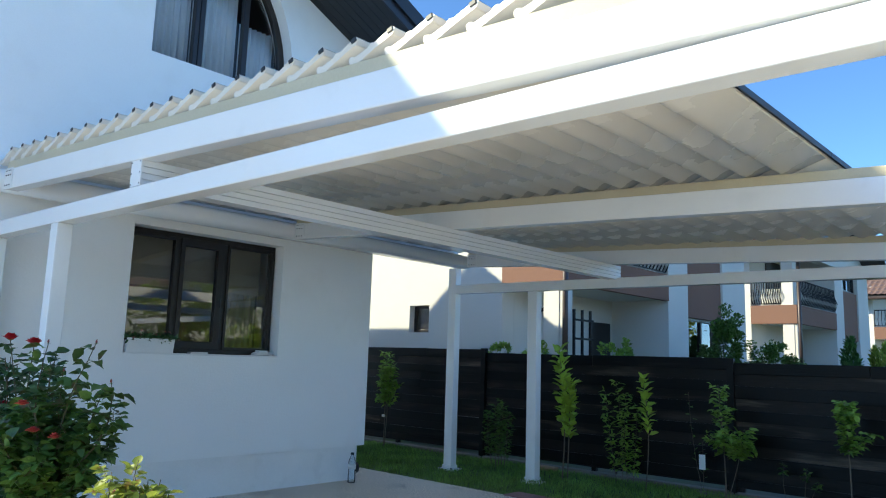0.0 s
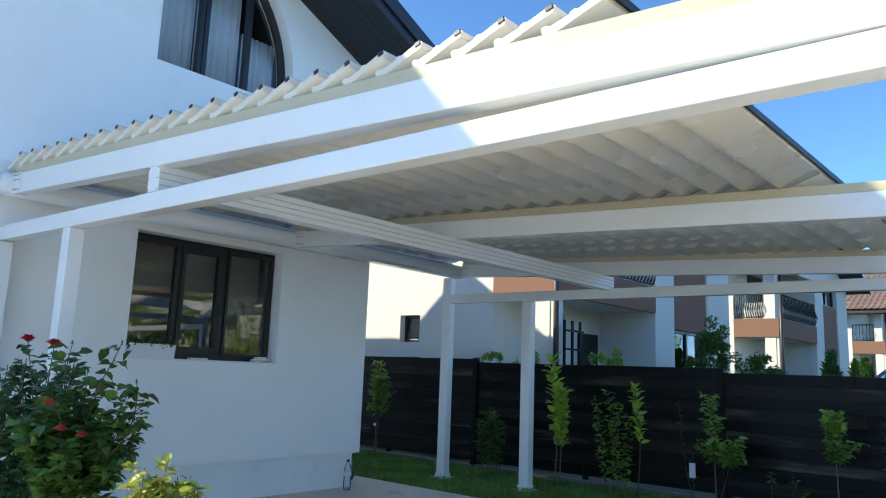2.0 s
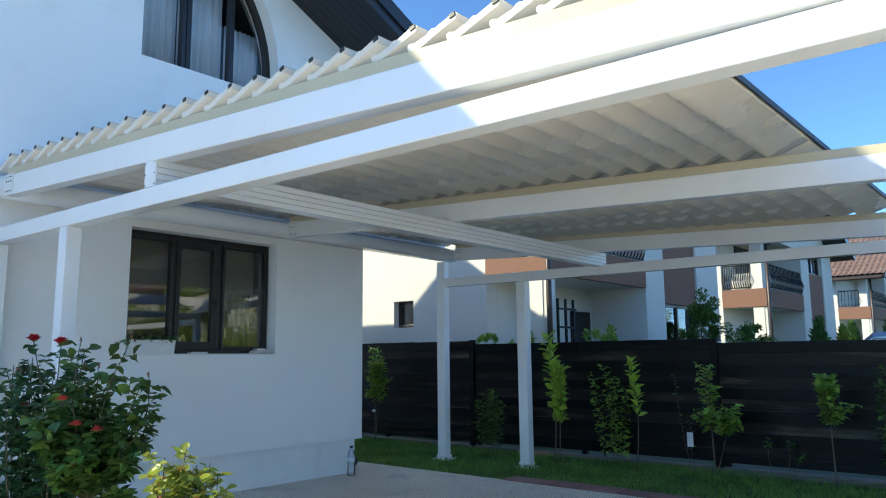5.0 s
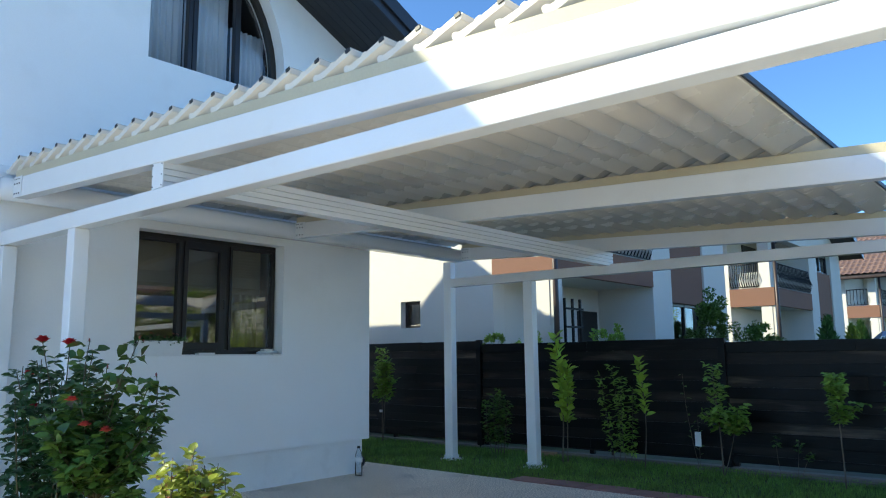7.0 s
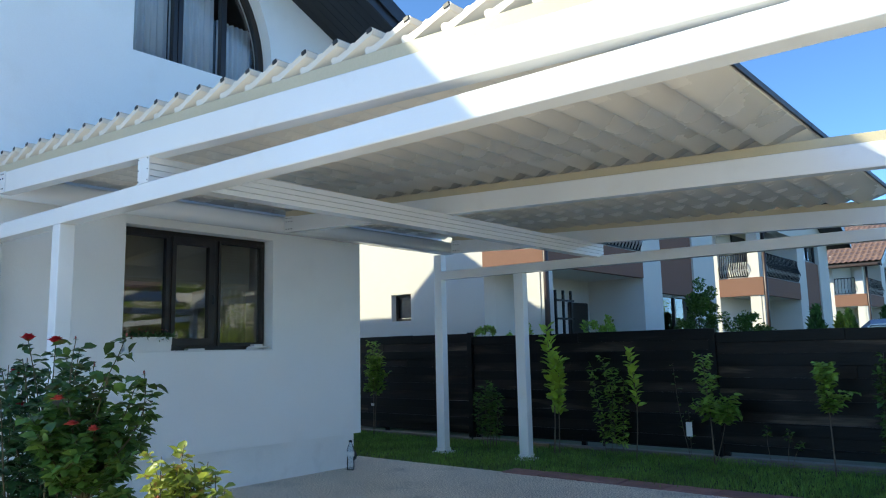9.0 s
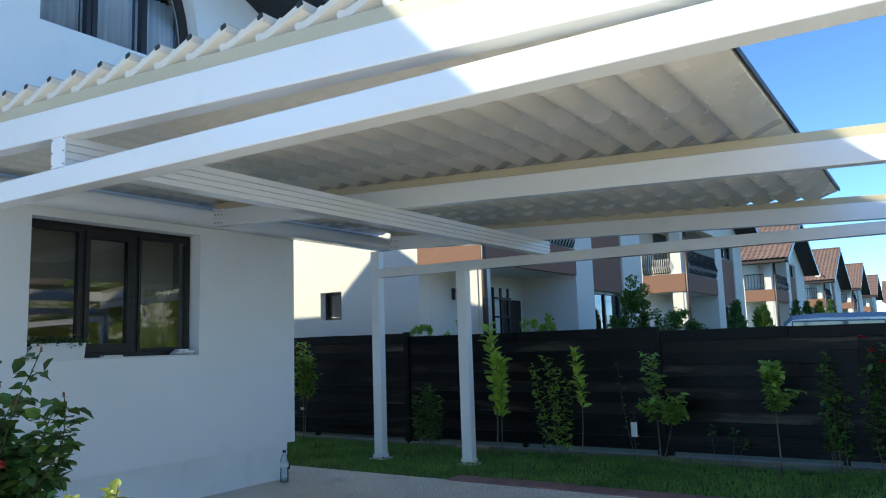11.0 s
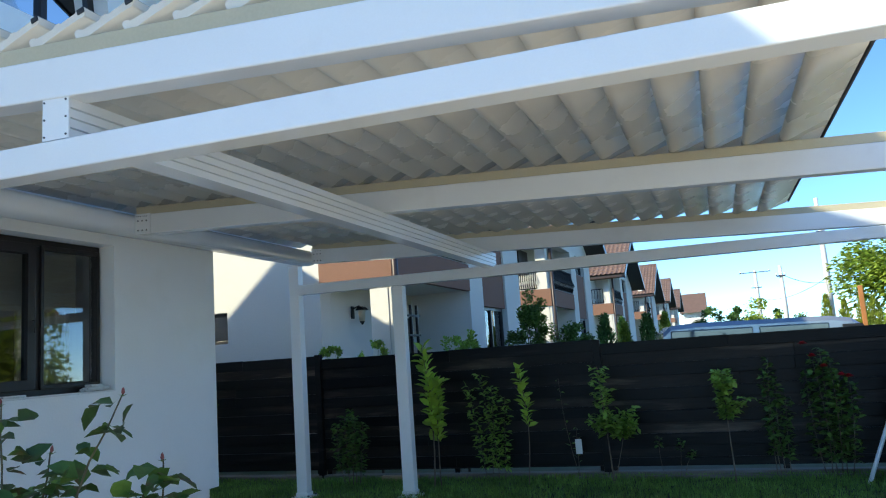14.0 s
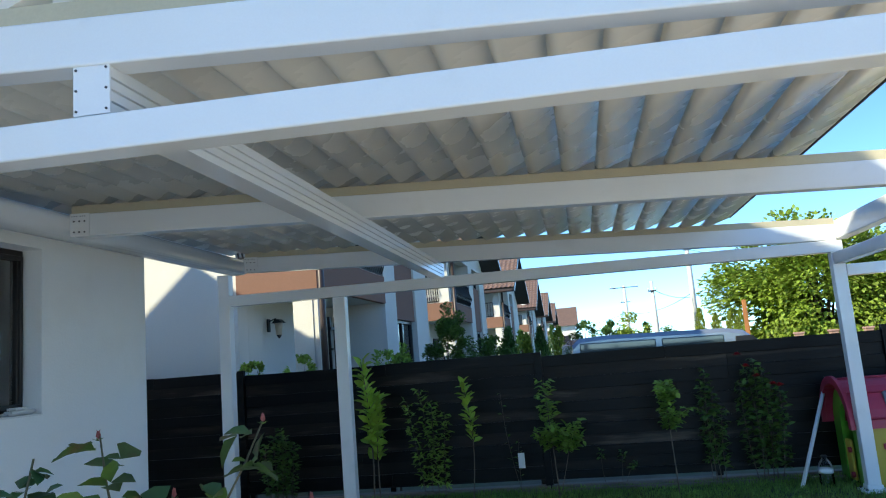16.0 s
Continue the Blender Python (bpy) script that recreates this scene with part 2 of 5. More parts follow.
def add_box(bm, x0, x1, y0, y1, z0, z1, bevel=0.0, segments=2, m=None):
    made = bmesh.ops.create_cube(bm, size=1.0)["verts"]
    for v in made:
        v.co = Vector(((x0 + x1) / 2 + v.co.x * (x1 - x0), (y0 + y1) / 2 + v.co.y * (y1 - y0), (z0 + z1) / 2 + v.co.z * (z1 - z0)))
    if bevel:
        edges = list({e for v in made for e in v.link_edges})
        out = bmesh.ops.bevel(bm, geom=edges, offset=bevel, segments=segments, affect="EDGES", profile=0.5)
        made = list({v for f in out["faces"] for v in f.verts} | {v for v in made if v.is_valid})
    if m is not None:
        for v in made:
            v.co = m @ v.co
    return made


def boxed(name, x0, x1, y0, y1, z0, z1, material, parent=None, bevel=0.004, label="", kind="", category="", m=None):
    bm = bmesh.new()
    add_box(bm, x0, x1, y0, y1, z0, z1, bevel, m=m)
    return part(name, bm, material, parent, label, kind=kind, category=category)


def tube_data(points, radii, sides=8, verts=None, faces=None):
    verts = [] if verts is None else verts
    faces = [] if faces is None else faces
    start = len(verts)
    points = [Vector(p) for p in points]
    for i, p in enumerate(points):
        d = (points[min(i + 1, len(points) - 1)] - points[max(i - 1, 0)]).normalized()
        a = d.orthogonal().normalized() if abs(d.z) < 0.95 else Vector((1, 0, 0)).cross(d).normalized()
        b = d.cross(a)
        r = radii[i] if isinstance(radii, (list, tuple)) else radii
        for k in range(sides):
            t = 2 * math.pi * k / sides
            verts.append(p + (a * math.cos(t) + b * math.sin(t)) * r)
    for i in range(len(points) - 1):
        for k in range(sides):
            k2 = (k + 1) % sides
            faces.append((start + i * sides + k, start + i * sides + k2, start + (i + 1) * sides + k2, start + (i + 1) * sides + k))
    faces.append(tuple(start + k for k in range(sides))[::-1])
    faces.append(tuple(start + (len(points) - 1) * sides + k for k in range(sides)))
    return verts, faces


def tube(name, points, radii, material, parent=None, sides=8, label="", category="", kind=""):
    v, f = tube_data(points, radii, sides)
    return solid(name, v, f, material, parent, label, smooth=True, category=category, kind=kind)


def prism(name, profile, axis, a, b, material, parent=None, label="", smooth=False, kind="", category="", warp=None):
    """A closed profile of 2D points pushed along x, y or z from a to b."""
    verts = []
    for t in (a, b):
        for p, q in profile:
            v = {"x": (t, p, q), "y": (p, t, q), "z": (p, q, t)}[axis]
            verts.append(warp(*v) if warp else v)
    n = len(profile)
    faces = [tuple(range(n))[::-1], tuple(range(n, 2 * n))] + [(i, (i + 1) % n, n + (i + 1) % n, n + i) for i in range(n)]
    bm = bmesh.new()
    vs = [bm.verts.new(v) for v in verts]
    for f in faces:
        bm.faces.new([vs[i] for i in f])
    return part(name, bm, material, parent, label, smooth, kind, category)


def leaves(name, spots, material, parent, kind="", label=""):
    """spots: (place, way, normal, length, width). One folded leaf each."""
    n = len(spots)
    P = np.array([s[0] for s in spots], float)
    D = np.array([s[1] for s in spots], float)
    N = np.array([s[2] for s in spots], float)
    L = np.array([s[3] for s in spots], float)[:, None]
    Wd = np.array([s[4] for s in spots], float)[:, None]
    D /= np.linalg.norm(D, axis=1, keepdims=True) + 1e-9
    S = np.cross(D, N)
    S /= np.linalg.norm(S, axis=1, keepdims=True) + 1e-9
    N = np.cross(S, D)
    V = np.stack([P, P + D * L * 0.35 + S * Wd * 0.5 + N * Wd * 0.18, P + D * L * 0.7 + S * Wd * 0.38 + N * Wd * 0.1, P + D * L - N * Wd * 0.15,
                  P + D * L * 0.7 - S * Wd * 0.38 + N * Wd * 0.1, P + D * L * 0.35 - S * Wd * 0.5 + N * Wd * 0.18, P + D * L * 0.5 - N * Wd * 0.02], 1).reshape(-1, 3)
    faces = []
    for i in range(n):
        b = i * 7
        faces += [(b, b + 1, b + 2, b + 6), (b + 6, b + 2, b + 3), (b + 6, b + 3, b + 4), (b + 6, b + 4, b + 5, b)]
    return solid(name, V, faces, material, parent, label, smooth=True, kind=kind)


def rnd(rng, a, b):
    return a + (b - a) * rng.random()


def rvec(rng):
    v = Vector((rng.gauss(0, 1), rng.gauss(0, 1), rng.gauss(0, 1)))
    return v.normalized()


# ---- ground ----
solid("ground", [(-300, -200, -0.09), (300, -200, -0.09), (300, 500, -0.09), (-300, 500, -0.09)], [(0, 1, 2, 3)], GROUND, None, "dry grassy ground of the housing estate", kind="structure", category="ground")
boxed("pavement", -30, 1.6, -14, 7.13, -0.12, 0.0, PAVING, None, 0.01, "washed-pebble concrete terrace beside the house", "structure", "pavement")
# unseen slab east of the terrace, added to bounce sun onto wall and louvers
boxed("driveway", 1.602, 19, -20, 7.13, -0.12, -0.004, BOUNCE_SLAB, None, 0.01, "unseen pale ground slab added to bounce sunlight", "structure", "driveway")
boxed("lawn", -30, 14, 7.13, 9.30, -0.12, -0.015, SOIL, None, 0.0, "narrow lawn strip along the fence", "structure", "lawn")
boxed("rose_bed", -6.4, -2.2, 1.25, 2.02, -0.02, 0.03, EARTH, None, 0.01, "bare earth bed under the roses", "structure", "flower bed")

# ---- the house ----
WX = -7.08            # outer face of the east wall
APEX, PITCH, TOPZ = 2.50, 0.463, 7.26


def roofline(y):
    return TOPZ - PITCH * abs(y - APEX)


def sliced_wall(name, x0, x1, ys, solids, material, parent=None, label="", kind="structure", category="wall"):
    """A wall between x0 and x1, in upright slices; solids(y, side) gives the standing pieces of z at y."""
    verts, faces = [], []
    for ya, yb in zip(ys[:-1], ys[1:]):
        A, B = solids(ya, 1), solids(yb, -1)
        for (a0, a1), (b0, b1) in zip(A, B):
            s = len(verts)
            for x in (x0, x1):
                verts += [(x, ya, a0), (x, yb, b0), (x, yb, b1), (x, ya, a1)]
            faces += [(s, s + 1, s + 2, s + 3), (s + 7, s + 6, s + 5, s + 4), (s, s + 4, s + 5, s + 1), (s + 3, s + 2, s + 6, s + 7), (s, s + 3, s + 7, s + 4), (s + 1, s + 5, s + 6, s + 2)]
    return solid(name, verts, faces, material, parent, label, kind=kind, category=category)


W_Y0, W_Y1, W_Z0, W_Z1 = 3.29, 5.09, 1.51, 2.80
U_Y0, U_R, U_Z0, U_ZC = 3.29, 1.75, 4.64, 4.93
M_Y0 = 2 * APEX - U_Y0


def arch(d):
    return U_ZC + math.sqrt(max(0.0, U_R ** 2 - d ** 2))


def house_solids(y, side):
    e = 1e-6 * side
    y2 = y + e
    top = roofline(y)
    z, out = 0.425, []
    if W_Y0 < y2 < W_Y1:
        out.append((z, W_Z0))
        z = W_Z1
    for y0, s in ((U_Y0, 1), (M_Y0, -1)):
        d = (y2 - y0) * s
        if 0 < d < U_R:
            out.append((z, U_Z0))
            z = min(arch(d), top - 0.02)
    out.append((z, top))
    return out


ys = sorted({-1.55, 6.49, APEX, W_Y0, W_Y1} | {U_Y0 + U_R * math.sin(math.pi / 2 * k / 14) for k in range(15)} | {M_Y0 - U_R * math.sin(math.pi / 2 * k / 14) for k in range(15)})
ys = [y for i, y in enumerate(ys) if i == 0 or y - ys[i - 1] > 1e-5]
sliced_wall("wall_east", WX - 0.35, WX, ys, house_solids, STUCCO, None, "white rendered house wall with a gable and two storeys")
boxed("wall_north", -10.6, WX - 0.352, 6.14, 6.49, 0.425, 5.40, STUCCO, None, 0.0, "white rendered side wall of the house", "structure", "wall")
boxed("wall_south", -10.6, WX - 0.352, -1.55, -1.20, 0.425, 5.10, STUCCO, None, 0.0, "white rendered side wall of the house", "structure", "wall")
sliced_wall("wall_west", -10.95, -10.602, [-1.55, APEX, 6.49], lambda y, s: [(0.425, roofline(y))], STUCCO, None, "white rendered rear gable wall of the house")
boxed("plinth", -10.9, WX - 0.075, -1.50, 6.435, -0.05, 0.424, PLINTH, None, 0.004, "grey plastered plinth set back under the render", "structure", "plinth")
boxed("floor", -10.6, WX - 0.36, -1.19, 6.13, 0.426, 0.5, ROOM, None, 0.0, "darkened indoor floor of the house", "structure", "floor")
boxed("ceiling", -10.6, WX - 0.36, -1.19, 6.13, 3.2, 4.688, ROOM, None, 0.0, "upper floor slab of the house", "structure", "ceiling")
boxed("room_divider", -9.3, -9.2, -1.19, 6.13, 0.5, 5.3, ROOM, None, 0.0, "darkened back wall of the rooms behind the windows", "structure", "wall")

# unseen rear wing, gable to the north, outlined to shadow the neighbour's wall
wing = thing("shadow_wing", "unseen white rear wing shaped to cast a gable shadow", "house wing", (-12.5, 2, 0), kind="structure")
prism("wall", [(-16.8, 0), (-10.97, 0), (-10.97, 5.20), (-11.375, 5.42), (-13.305, 6.74), (-14.80, 5.40), (-16.8, 5.40)], "y", -1.2, 6.45, STUCCO, wing)
prism("roof", [(-14.82, 5.42), (-13.305, 6.76), (-11.31, 5.39), (-11.31, 5.57), (-13.305, 6.96), (-14.90, 5.55)], "y", -1.9, 6.9, TILE, wing)
prism("low_roof", [(-17.2, 5.43), (-14.92, 5.43), (-14.92, 5.62), (-17.2, 5.62)], "y", -1.9, 6.9, TILE, wing)

# roof of the front block
roof = thing("gable_roof", "brown tiled gable roof with a dark boarded overhang", "roof", (-8.5, APEX, TOPZ), kind="structure")
RX0, RX1, EAVE = -11.3, -6.14, 4.72
for s in (1, -1):
    reach = EAVE if s > 0 else 4.60
    yA, yB = APEX, APEX + s * reach
    zB = TOPZ - PITCH * reach
    prism("tile_layer", [(yA, TOPZ + 0.10), (yB, zB + 0.10), (yB, zB + 0.24), (yA, TOPZ + 0.24)], "x", RX0, RX1 + 0.02, TILE, roof)
    # soffit boards, running up the slope
    for i in range(8):
        x0 = WX + 0.004 + i * 0.118
        prism("soffit_board", [(yA, TOPZ - 0.012), (yB, zB - 0.012), (yB, zB + 0.03), (yA, TOPZ + 0.03)], "x", x0, x0 + 0.112, SOFFIT, roof)
    prism("soffit_backing", [(yA, TOPZ + 0.031), (yB, zB + 0.031), (yB, zB + 0.098), (yA, TOPZ + 0.098)], "x", RX0, RX1 - 0.005, SOFFIT, roof)
    prism("rake_fascia", [(yA, TOPZ - 0.03), (yB, zB - 0.03), (yB, zB + 0.26), (yA, TOPZ + 0.26)], "x", RX1 + 0.022, RX1 + 0.05, FASCIA, roof)
    prism("rake_trim", [(yA, TOPZ + 0.10), (yB, zB + 0.10), (yB, zB + 0.30), (yA, TOPZ + 0.30)], "x", RX1 + 0.052, RX1 + 0.085, FASCIA, roof)
    boxed("eave_gutter", RX0, RX1 + 0.05, min(yB + s * 0.01, yB + s * 0.13), max(yB + s * 0.01, yB + s * 0.13), zB + 0.04, zB + 0.17, FASCIA, roof, 0.03)


def frame_bars(name, parent, x0, x1, rects, material, bevel=0.006, label=""):
    bm = bmesh.new()
    for (y0, y1, z0, z1) in rects:
        add_box(bm, x0, x1, y0, y1, z0, z1, bevel)
    return part(name, bm, material, parent, label)


def pleated(name, y0, y1, z0, z1, x, depth, folds, material, parent=None, label="", category=""):
    verts, faces = [], []
    n = folds * 6
    for i in range(n + 1):
        y = y0 + (y1 - y0) * i / n
        xx = x + depth * math.sin(2 * math.pi * folds * i / n) * (0.8 + 0.2 * math.sin(i * 1.7))
        verts += [(xx, y, z0), (xx, y, z1)]
    for i in range(n):
        faces.append((2 * i, 2 * i + 2, 2 * i + 3, 2 * i + 1))
    ob = solid(name, verts, faces, material, parent, label, smooth=True, category=category)
    md = ob.modifiers.new("thick", "SOLIDIFY")
    md.thickness = 0.004
    return ob


# ground-floor window
win = thing("window_1", "three-part dark brown window reflecting the garden", "window", (WX - 0.2, 4.19, W_Z0), kind="structure")
GX = WX - 0.17
frame_bars("window_frame", win, GX - 0.07, GX, [(W_Y0, W_Y1, W_Z0, W_Z0 + 0.06), (W_Y0, W_Y1, W_Z1 - 0.06, W_Z1), (W_Y0, W_Y0 + 0.06, W_Z0 + 0.06, W_Z1 - 0.06), (W_Y1 - 0.06, W_Y1, W_Z0 + 0.06, W_Z1 - 0.06),
                                               (3.835, 3.895, W_Z0 + 0.06, W_Z1 - 0.06), (4.395, 4.465, W_Z0 + 0.06, W_Z1 - 0.06)], FRAME)
for y0, y1, ra, rb, rz in ((W_Y0 + 0.02, 3.845, 0.03, 0.03, 0.035), (3.885, 4.405, 0.05, 0.075, 0.085), (4.455, W_Y1 - 0.02, 0.03, 0.03, 0.035)):
    z0, z1 = W_Z0 + 0.05, W_Z1 - 0.05
    s = frame_bars("sash", win, GX - 0.05, GX + 0.022, [(y0, y1, z0, z0 + rz), (y0, y1, z1 - rz, z1), (y0, y0 + ra, z0 + rz - 0.01, z1 - rz + 0.01), (y1 - rb, y1, z0 + rz - 0.01, z1 - rz + 0.01)], FRAME, 0.005)
    ya, yb, za, zb = y0 + ra - 0.01, y1 - rb + 0.01, z0 + rz - 0.01, z1 - rz + 0.01
    pane = solid("pane", [(GX - 0.015, ya, za), (GX - 0.015, yb, za), (GX - 0.015, yb, zb), (GX - 0.015, ya, zb)], [(0, 1, 2, 3)], GLASS, s)
    pane.visible_shadow = False
tube("window_handle", [(GX + 0.024, 4.375, 2.12), (GX + 0.045, 4.375, 2.12), (GX + 0.045, 4.375, 2.02)], 0.008, RUBBER, win, 6)
boxed("window_sill", WX - 0.17, WX + 0.012, W_Y0 + 0.002, W_Y1 - 0.002, W_Z0 - 0.012, W_Z0 + 0.003, WHITE_PLASTIC, win, 0.003, "thin white sill")
pleated("curtain", 4.50, 5.06, 1.55, 2.79, WX - 0.5, 0.022, 6, BLIND, None, "beige curtain hanging behind the window", "curtain")
pleated("curtain", 3.32, 3.50, 1.55, 2.79, WX - 0.5, 0.02, 3, BLIND, None, "beige curtain hanging behind the window", "curtain")
boxed("roller_blind", WX - 0.40, WX - 0.392, 3.36, 5.03, 2.22, 2.79, BLIND, None, 0.0, "half lowered beige blind behind the window", "", "blind")

# arched upper windows
for y0, s, nm in ((U_Y0, 1, "window_2"), (M_Y0, -1, "window_3")):
    w = thing(nm, "dark quarter-arched upper window with sheer curtains", "window", (WX - 0.2, y0, U_Z0), kind="structure")
    arc = [(U_R * math.sin(math.pi / 2 * k / 20), U_ZC + U_R * math.cos(math.pi / 2 * k / 20)) for k in range(21)] + [(U_R, U_Z0)]
    verts, faces = [], []
    for k, (d, z) in enumerate(arc):
        c = Vector((d, z - U_ZC)).normalized() if z >= U_ZC else Vector((1, 0))
        for x in (GX, GX - 0.07):
            verts += [(x, y0 + s * d, z), (x, y0 + s * (d - c.x * 0.075), z - c.y * 0.075)]
    for k in range(len(arc) - 1):
        a, b = 4 * k, 4 * k + 4
        faces += [(a, b, b + 1, a + 1), (a + 2, a + 3, b + 3, b + 2), (a + 1, b + 1, b + 3, a + 3), (a, a + 2, b + 2, b)]
    solid("arch_frame", verts, faces, FRAME, w)
    rects = []
    for d0, d1 in ((0.0, 0.06), (0.53, 0.585), (0.59, 0.65), (1.14, 1.21)):
        a, b = y0 + s * d0, y0 + s * d1
        rects.append((min(a, b), max(a, b), U_Z0, arch(d1) - 0.06))
    a, b = y0, y0 + s * (U_R - 0.02)
    rects.append((min(a, b), max(a, b), U_Z0, U_Z0 + 0.07))
    frame_bars("window_frame", w, GX - 0.065, GX + 0.015, rects, FRAME)
    pv = [(GX - 0.03, y0 + s * 0.02, U_Z0 + 0.03)] + [(GX - 0.03, y0 + s * (d - 0.03), z - 0.03) for d, z in arc]
    pane = solid("pane", pv, [tuple(range(len(pv)))], UPPER_GLASS, w)
    pane.visible_shadow = False
    for d0, d1 in ((0.03, 0.58), (0.60, 1.18), (1.22, 1.70)):
        pleated("curtain", y0 + s * d0, y0 + s * d1, U_Z0 + 0.05, min(arch(min(d1, 1.62)), 6.2) - 0.08, WX - 0.40, 0.03, 7, CURTAIN, None, "white sheer curtain behind the upper window", "curtain")

# ---- the pergola ----
PHI = radians(2.6)
CP, SP = math.cos(PHI), math.sin(PHI)
FALL = -0.044         # roof slope, away from the house


def W(u, v, z, fall=0.0):
    return Vector((-4.4 + u * CP, v + u * SP, z + fall * u))


def bar(name, u0, u1, v0, v1, z0, z1, material, parent, fall=0.0, bevel=0.006, label=""):
    bm = bmesh.new()
    add_box(bm, u0, u1, v0, v1, z0, z1, bevel)
    for v in bm.verts:
        v.co = W(v.co.x, v.co.y, v.co.z, fall)
    return part(name, bm, material, parent, label)


VA, VB, VC = 2.11, 5.12, 8.15
pergola = thing("pergola", "white aluminium pergola with half-open tilting louvers", "pergola", W(0, VB, 0))
ZB, ZT = 2.750, 2.926       # upper beams
for v, z in ((VA, 0.0), (VB, 0.0), (VC, 0.02)):
    beam = bar("beam", -2.36, 4.25, v, v + 0.11, ZB + z, ZT + z, ALU, pergola, FALL, 0.007)
    bar("louver_rail", -2.36, 4.25, v + 0.008, v + 0.018, ZT + z + 0.001, ZT + z + 0.068, CREAM, beam, FALL, 0.002, "cream upright rail strip")
    bar("louver_rail", -2.36, 4.25, v + 0.092, v + 0.102, ZT + z + 0.001, ZT + z + 0.068, CREAM, beam, FALL, 0.002, "cream upright rail strip")
    pl_ = bar("bracket", -2.365, -2.20, v - 0.006, v - 0.001, ZB + z - 0.004, ZT + z + 0.004, ALU, beam, FALL, 0.001, "bolted white bracket plate")
    for uu in (-2.33, -2.285, -2.24):
        for zz in (ZB + 0.03, ZT - 0.06):
            q = W(uu, v - 0.006, zz + z, FALL)
            tube("bolt", [q, q + Vector((0, -0.005, 0))], 0.007, STEEL, pl_, 8)
    for uu in (-2.345, -2.325, -2.305, -2.275, -2.255, -2.235):
        q = W(uu, v - 0.006, ZT - 0.02 + z, FALL)
        tube("bolt", [q, q + Vector((0, -0.004, 0))], 0.004, STEEL, pl_, 6)
# lower beams on posts
for v, z0, z1, ua in ((VA, 2.450, 2.576, -3.6), (VC, 2.478, 2.604, -2.70)):
    bar("lower_beam", ua, 4.30, v, v + 0.12, z0, z1, ALU, pergola, -0.004, 0.007)
# round gutter along the house wall
prof = []
for k in range(20):
    a = 2 * math.pi * k / 20
    cx, cz = math.cos(a), math.sin(a)
    prof.append((-2.515 + 0.15 * math.copysign(abs(cx) ** 0.6, cx), 2.958 + 0.092 * math.copysign(abs(cz) ** 0.75, cz)))
prism("wall_gutter", prof, "y", VA - 0.06, VC + 0.13, ALU, pergola, "rounded white gutter along the wall", smooth=True, warp=lambda x, y, z: W(x, y, z))
# added strip that shuts out the bright slit between gutter and blades
bar("wall_flashing", -2.672, -2.655, VA - 0.06, VC + 0.13, 2.93, 3.20, ALU, pergola, 0, 0.003, "white strip added to close the bright slit above the gutter")
# cross beam with ribbed sides
gz0, gz1 = 2.584, 2.754
rib = [(-0.126, gz0), (0.0, gz0)]
for k in range(4):
    a, b = gz0 + 0.0425 * k, gz0 + 0.0425 * (k + 1)
    rib += [(0.0, a + 0.001), (0.0, b - 0.008), (-0.014, b - 0.007), (-0.014, b - 0.001)] if k < 3 else [(0.0, a + 0.001), (0.0, b)]
rib += [(-0.126, gz1)]
for k in (3, 2, 1):
    b = gz0 + 0.0425 * k
    rib += [(-0.126, b + 0.001), (-0.112, b), (-0.112, b - 0.006), (-0.126, b - 0.008)]
cross = prism("cross_beam", rib, "y", VA + 0.02, VC + 0.10, ALU, pergola, "ribbed white cross beam", warp=lambda x, y, z: W(x, y, z))
cap = bar("end_plate", -0.13, 0.004, VA + 0.008, VA + 0.019, gz0 - 0.004, gz1 + 0.004, ALU, cross, 0, 0.002, "screwed white end plate")
for uu in (-0.118, -0.008):
    for zz in (gz0 + 0.012, gz0 + 0.085, gz1 - 0.012):
        q = W(uu, VA + 0.008, zz)
        tube("screw", [q, q + Vector((0, -0.004, 0))], 0.0045, STEEL, cap, 8)
# posts on bolted feet
for u, v, top, pw in ((-1.305, VA, 2.455, 0.12), (-2.62, VA, 2.458, 0.12), (-2.715, VC, 2.868, 0.14), (-1.315, VC, 2.48, 0.145), (4.17, VC, 2.462, 0.13), (4.17, VA, 2.435, 0.13)):
    post = bar("post", u, u + pw, v + 0.001, v + 0.119, 0.0, top, ALU, pergola, 0, 0.008)
    foot = bar("foot_plate", u - 0.055, u + pw + 0.055, v - 0.055, v + 0.175, -0.014, 0.012, WHITE_PLASTIC, post, 0, 0.003, "white bolted foot plate")
    bar("foot_collar", u - 0.012, u + pw + 0.012, v - 0.011, v + 0.131, 0.012, 0.06, ALU, post, 0, 0.008)
    for du, dv in ((-0.03, -0.03), (pw + 0.03, -0.03), (-0.03, 0.15), (pw + 0.03, 0.15)):
        q = W(u + du, v + dv, 0.012)
        tube("bolt", [q, q + Vector((0, 0, 0.018))], 0.011, STEEL, foot, 6)
# outer end: gutter beam and lower beam along the free side
bar("outer_gutter", 4.252, 4.40, VA, VC + 0.12, 2.60, 2.80, ALU, pergola, 0, 0.01, "white outer gutter beam")
bar("outer_lower_beam", 4.18, 4.30, VA + 0.125, VC - 0.005, 2.33, 2.45, ALU, pergola, 0, 0.007)
bar("side_beam", 4.305, 8.6, VC + 0.0, VC + 0.12, 2.20, 2.32, ALU, pergola, 0, 0.007)

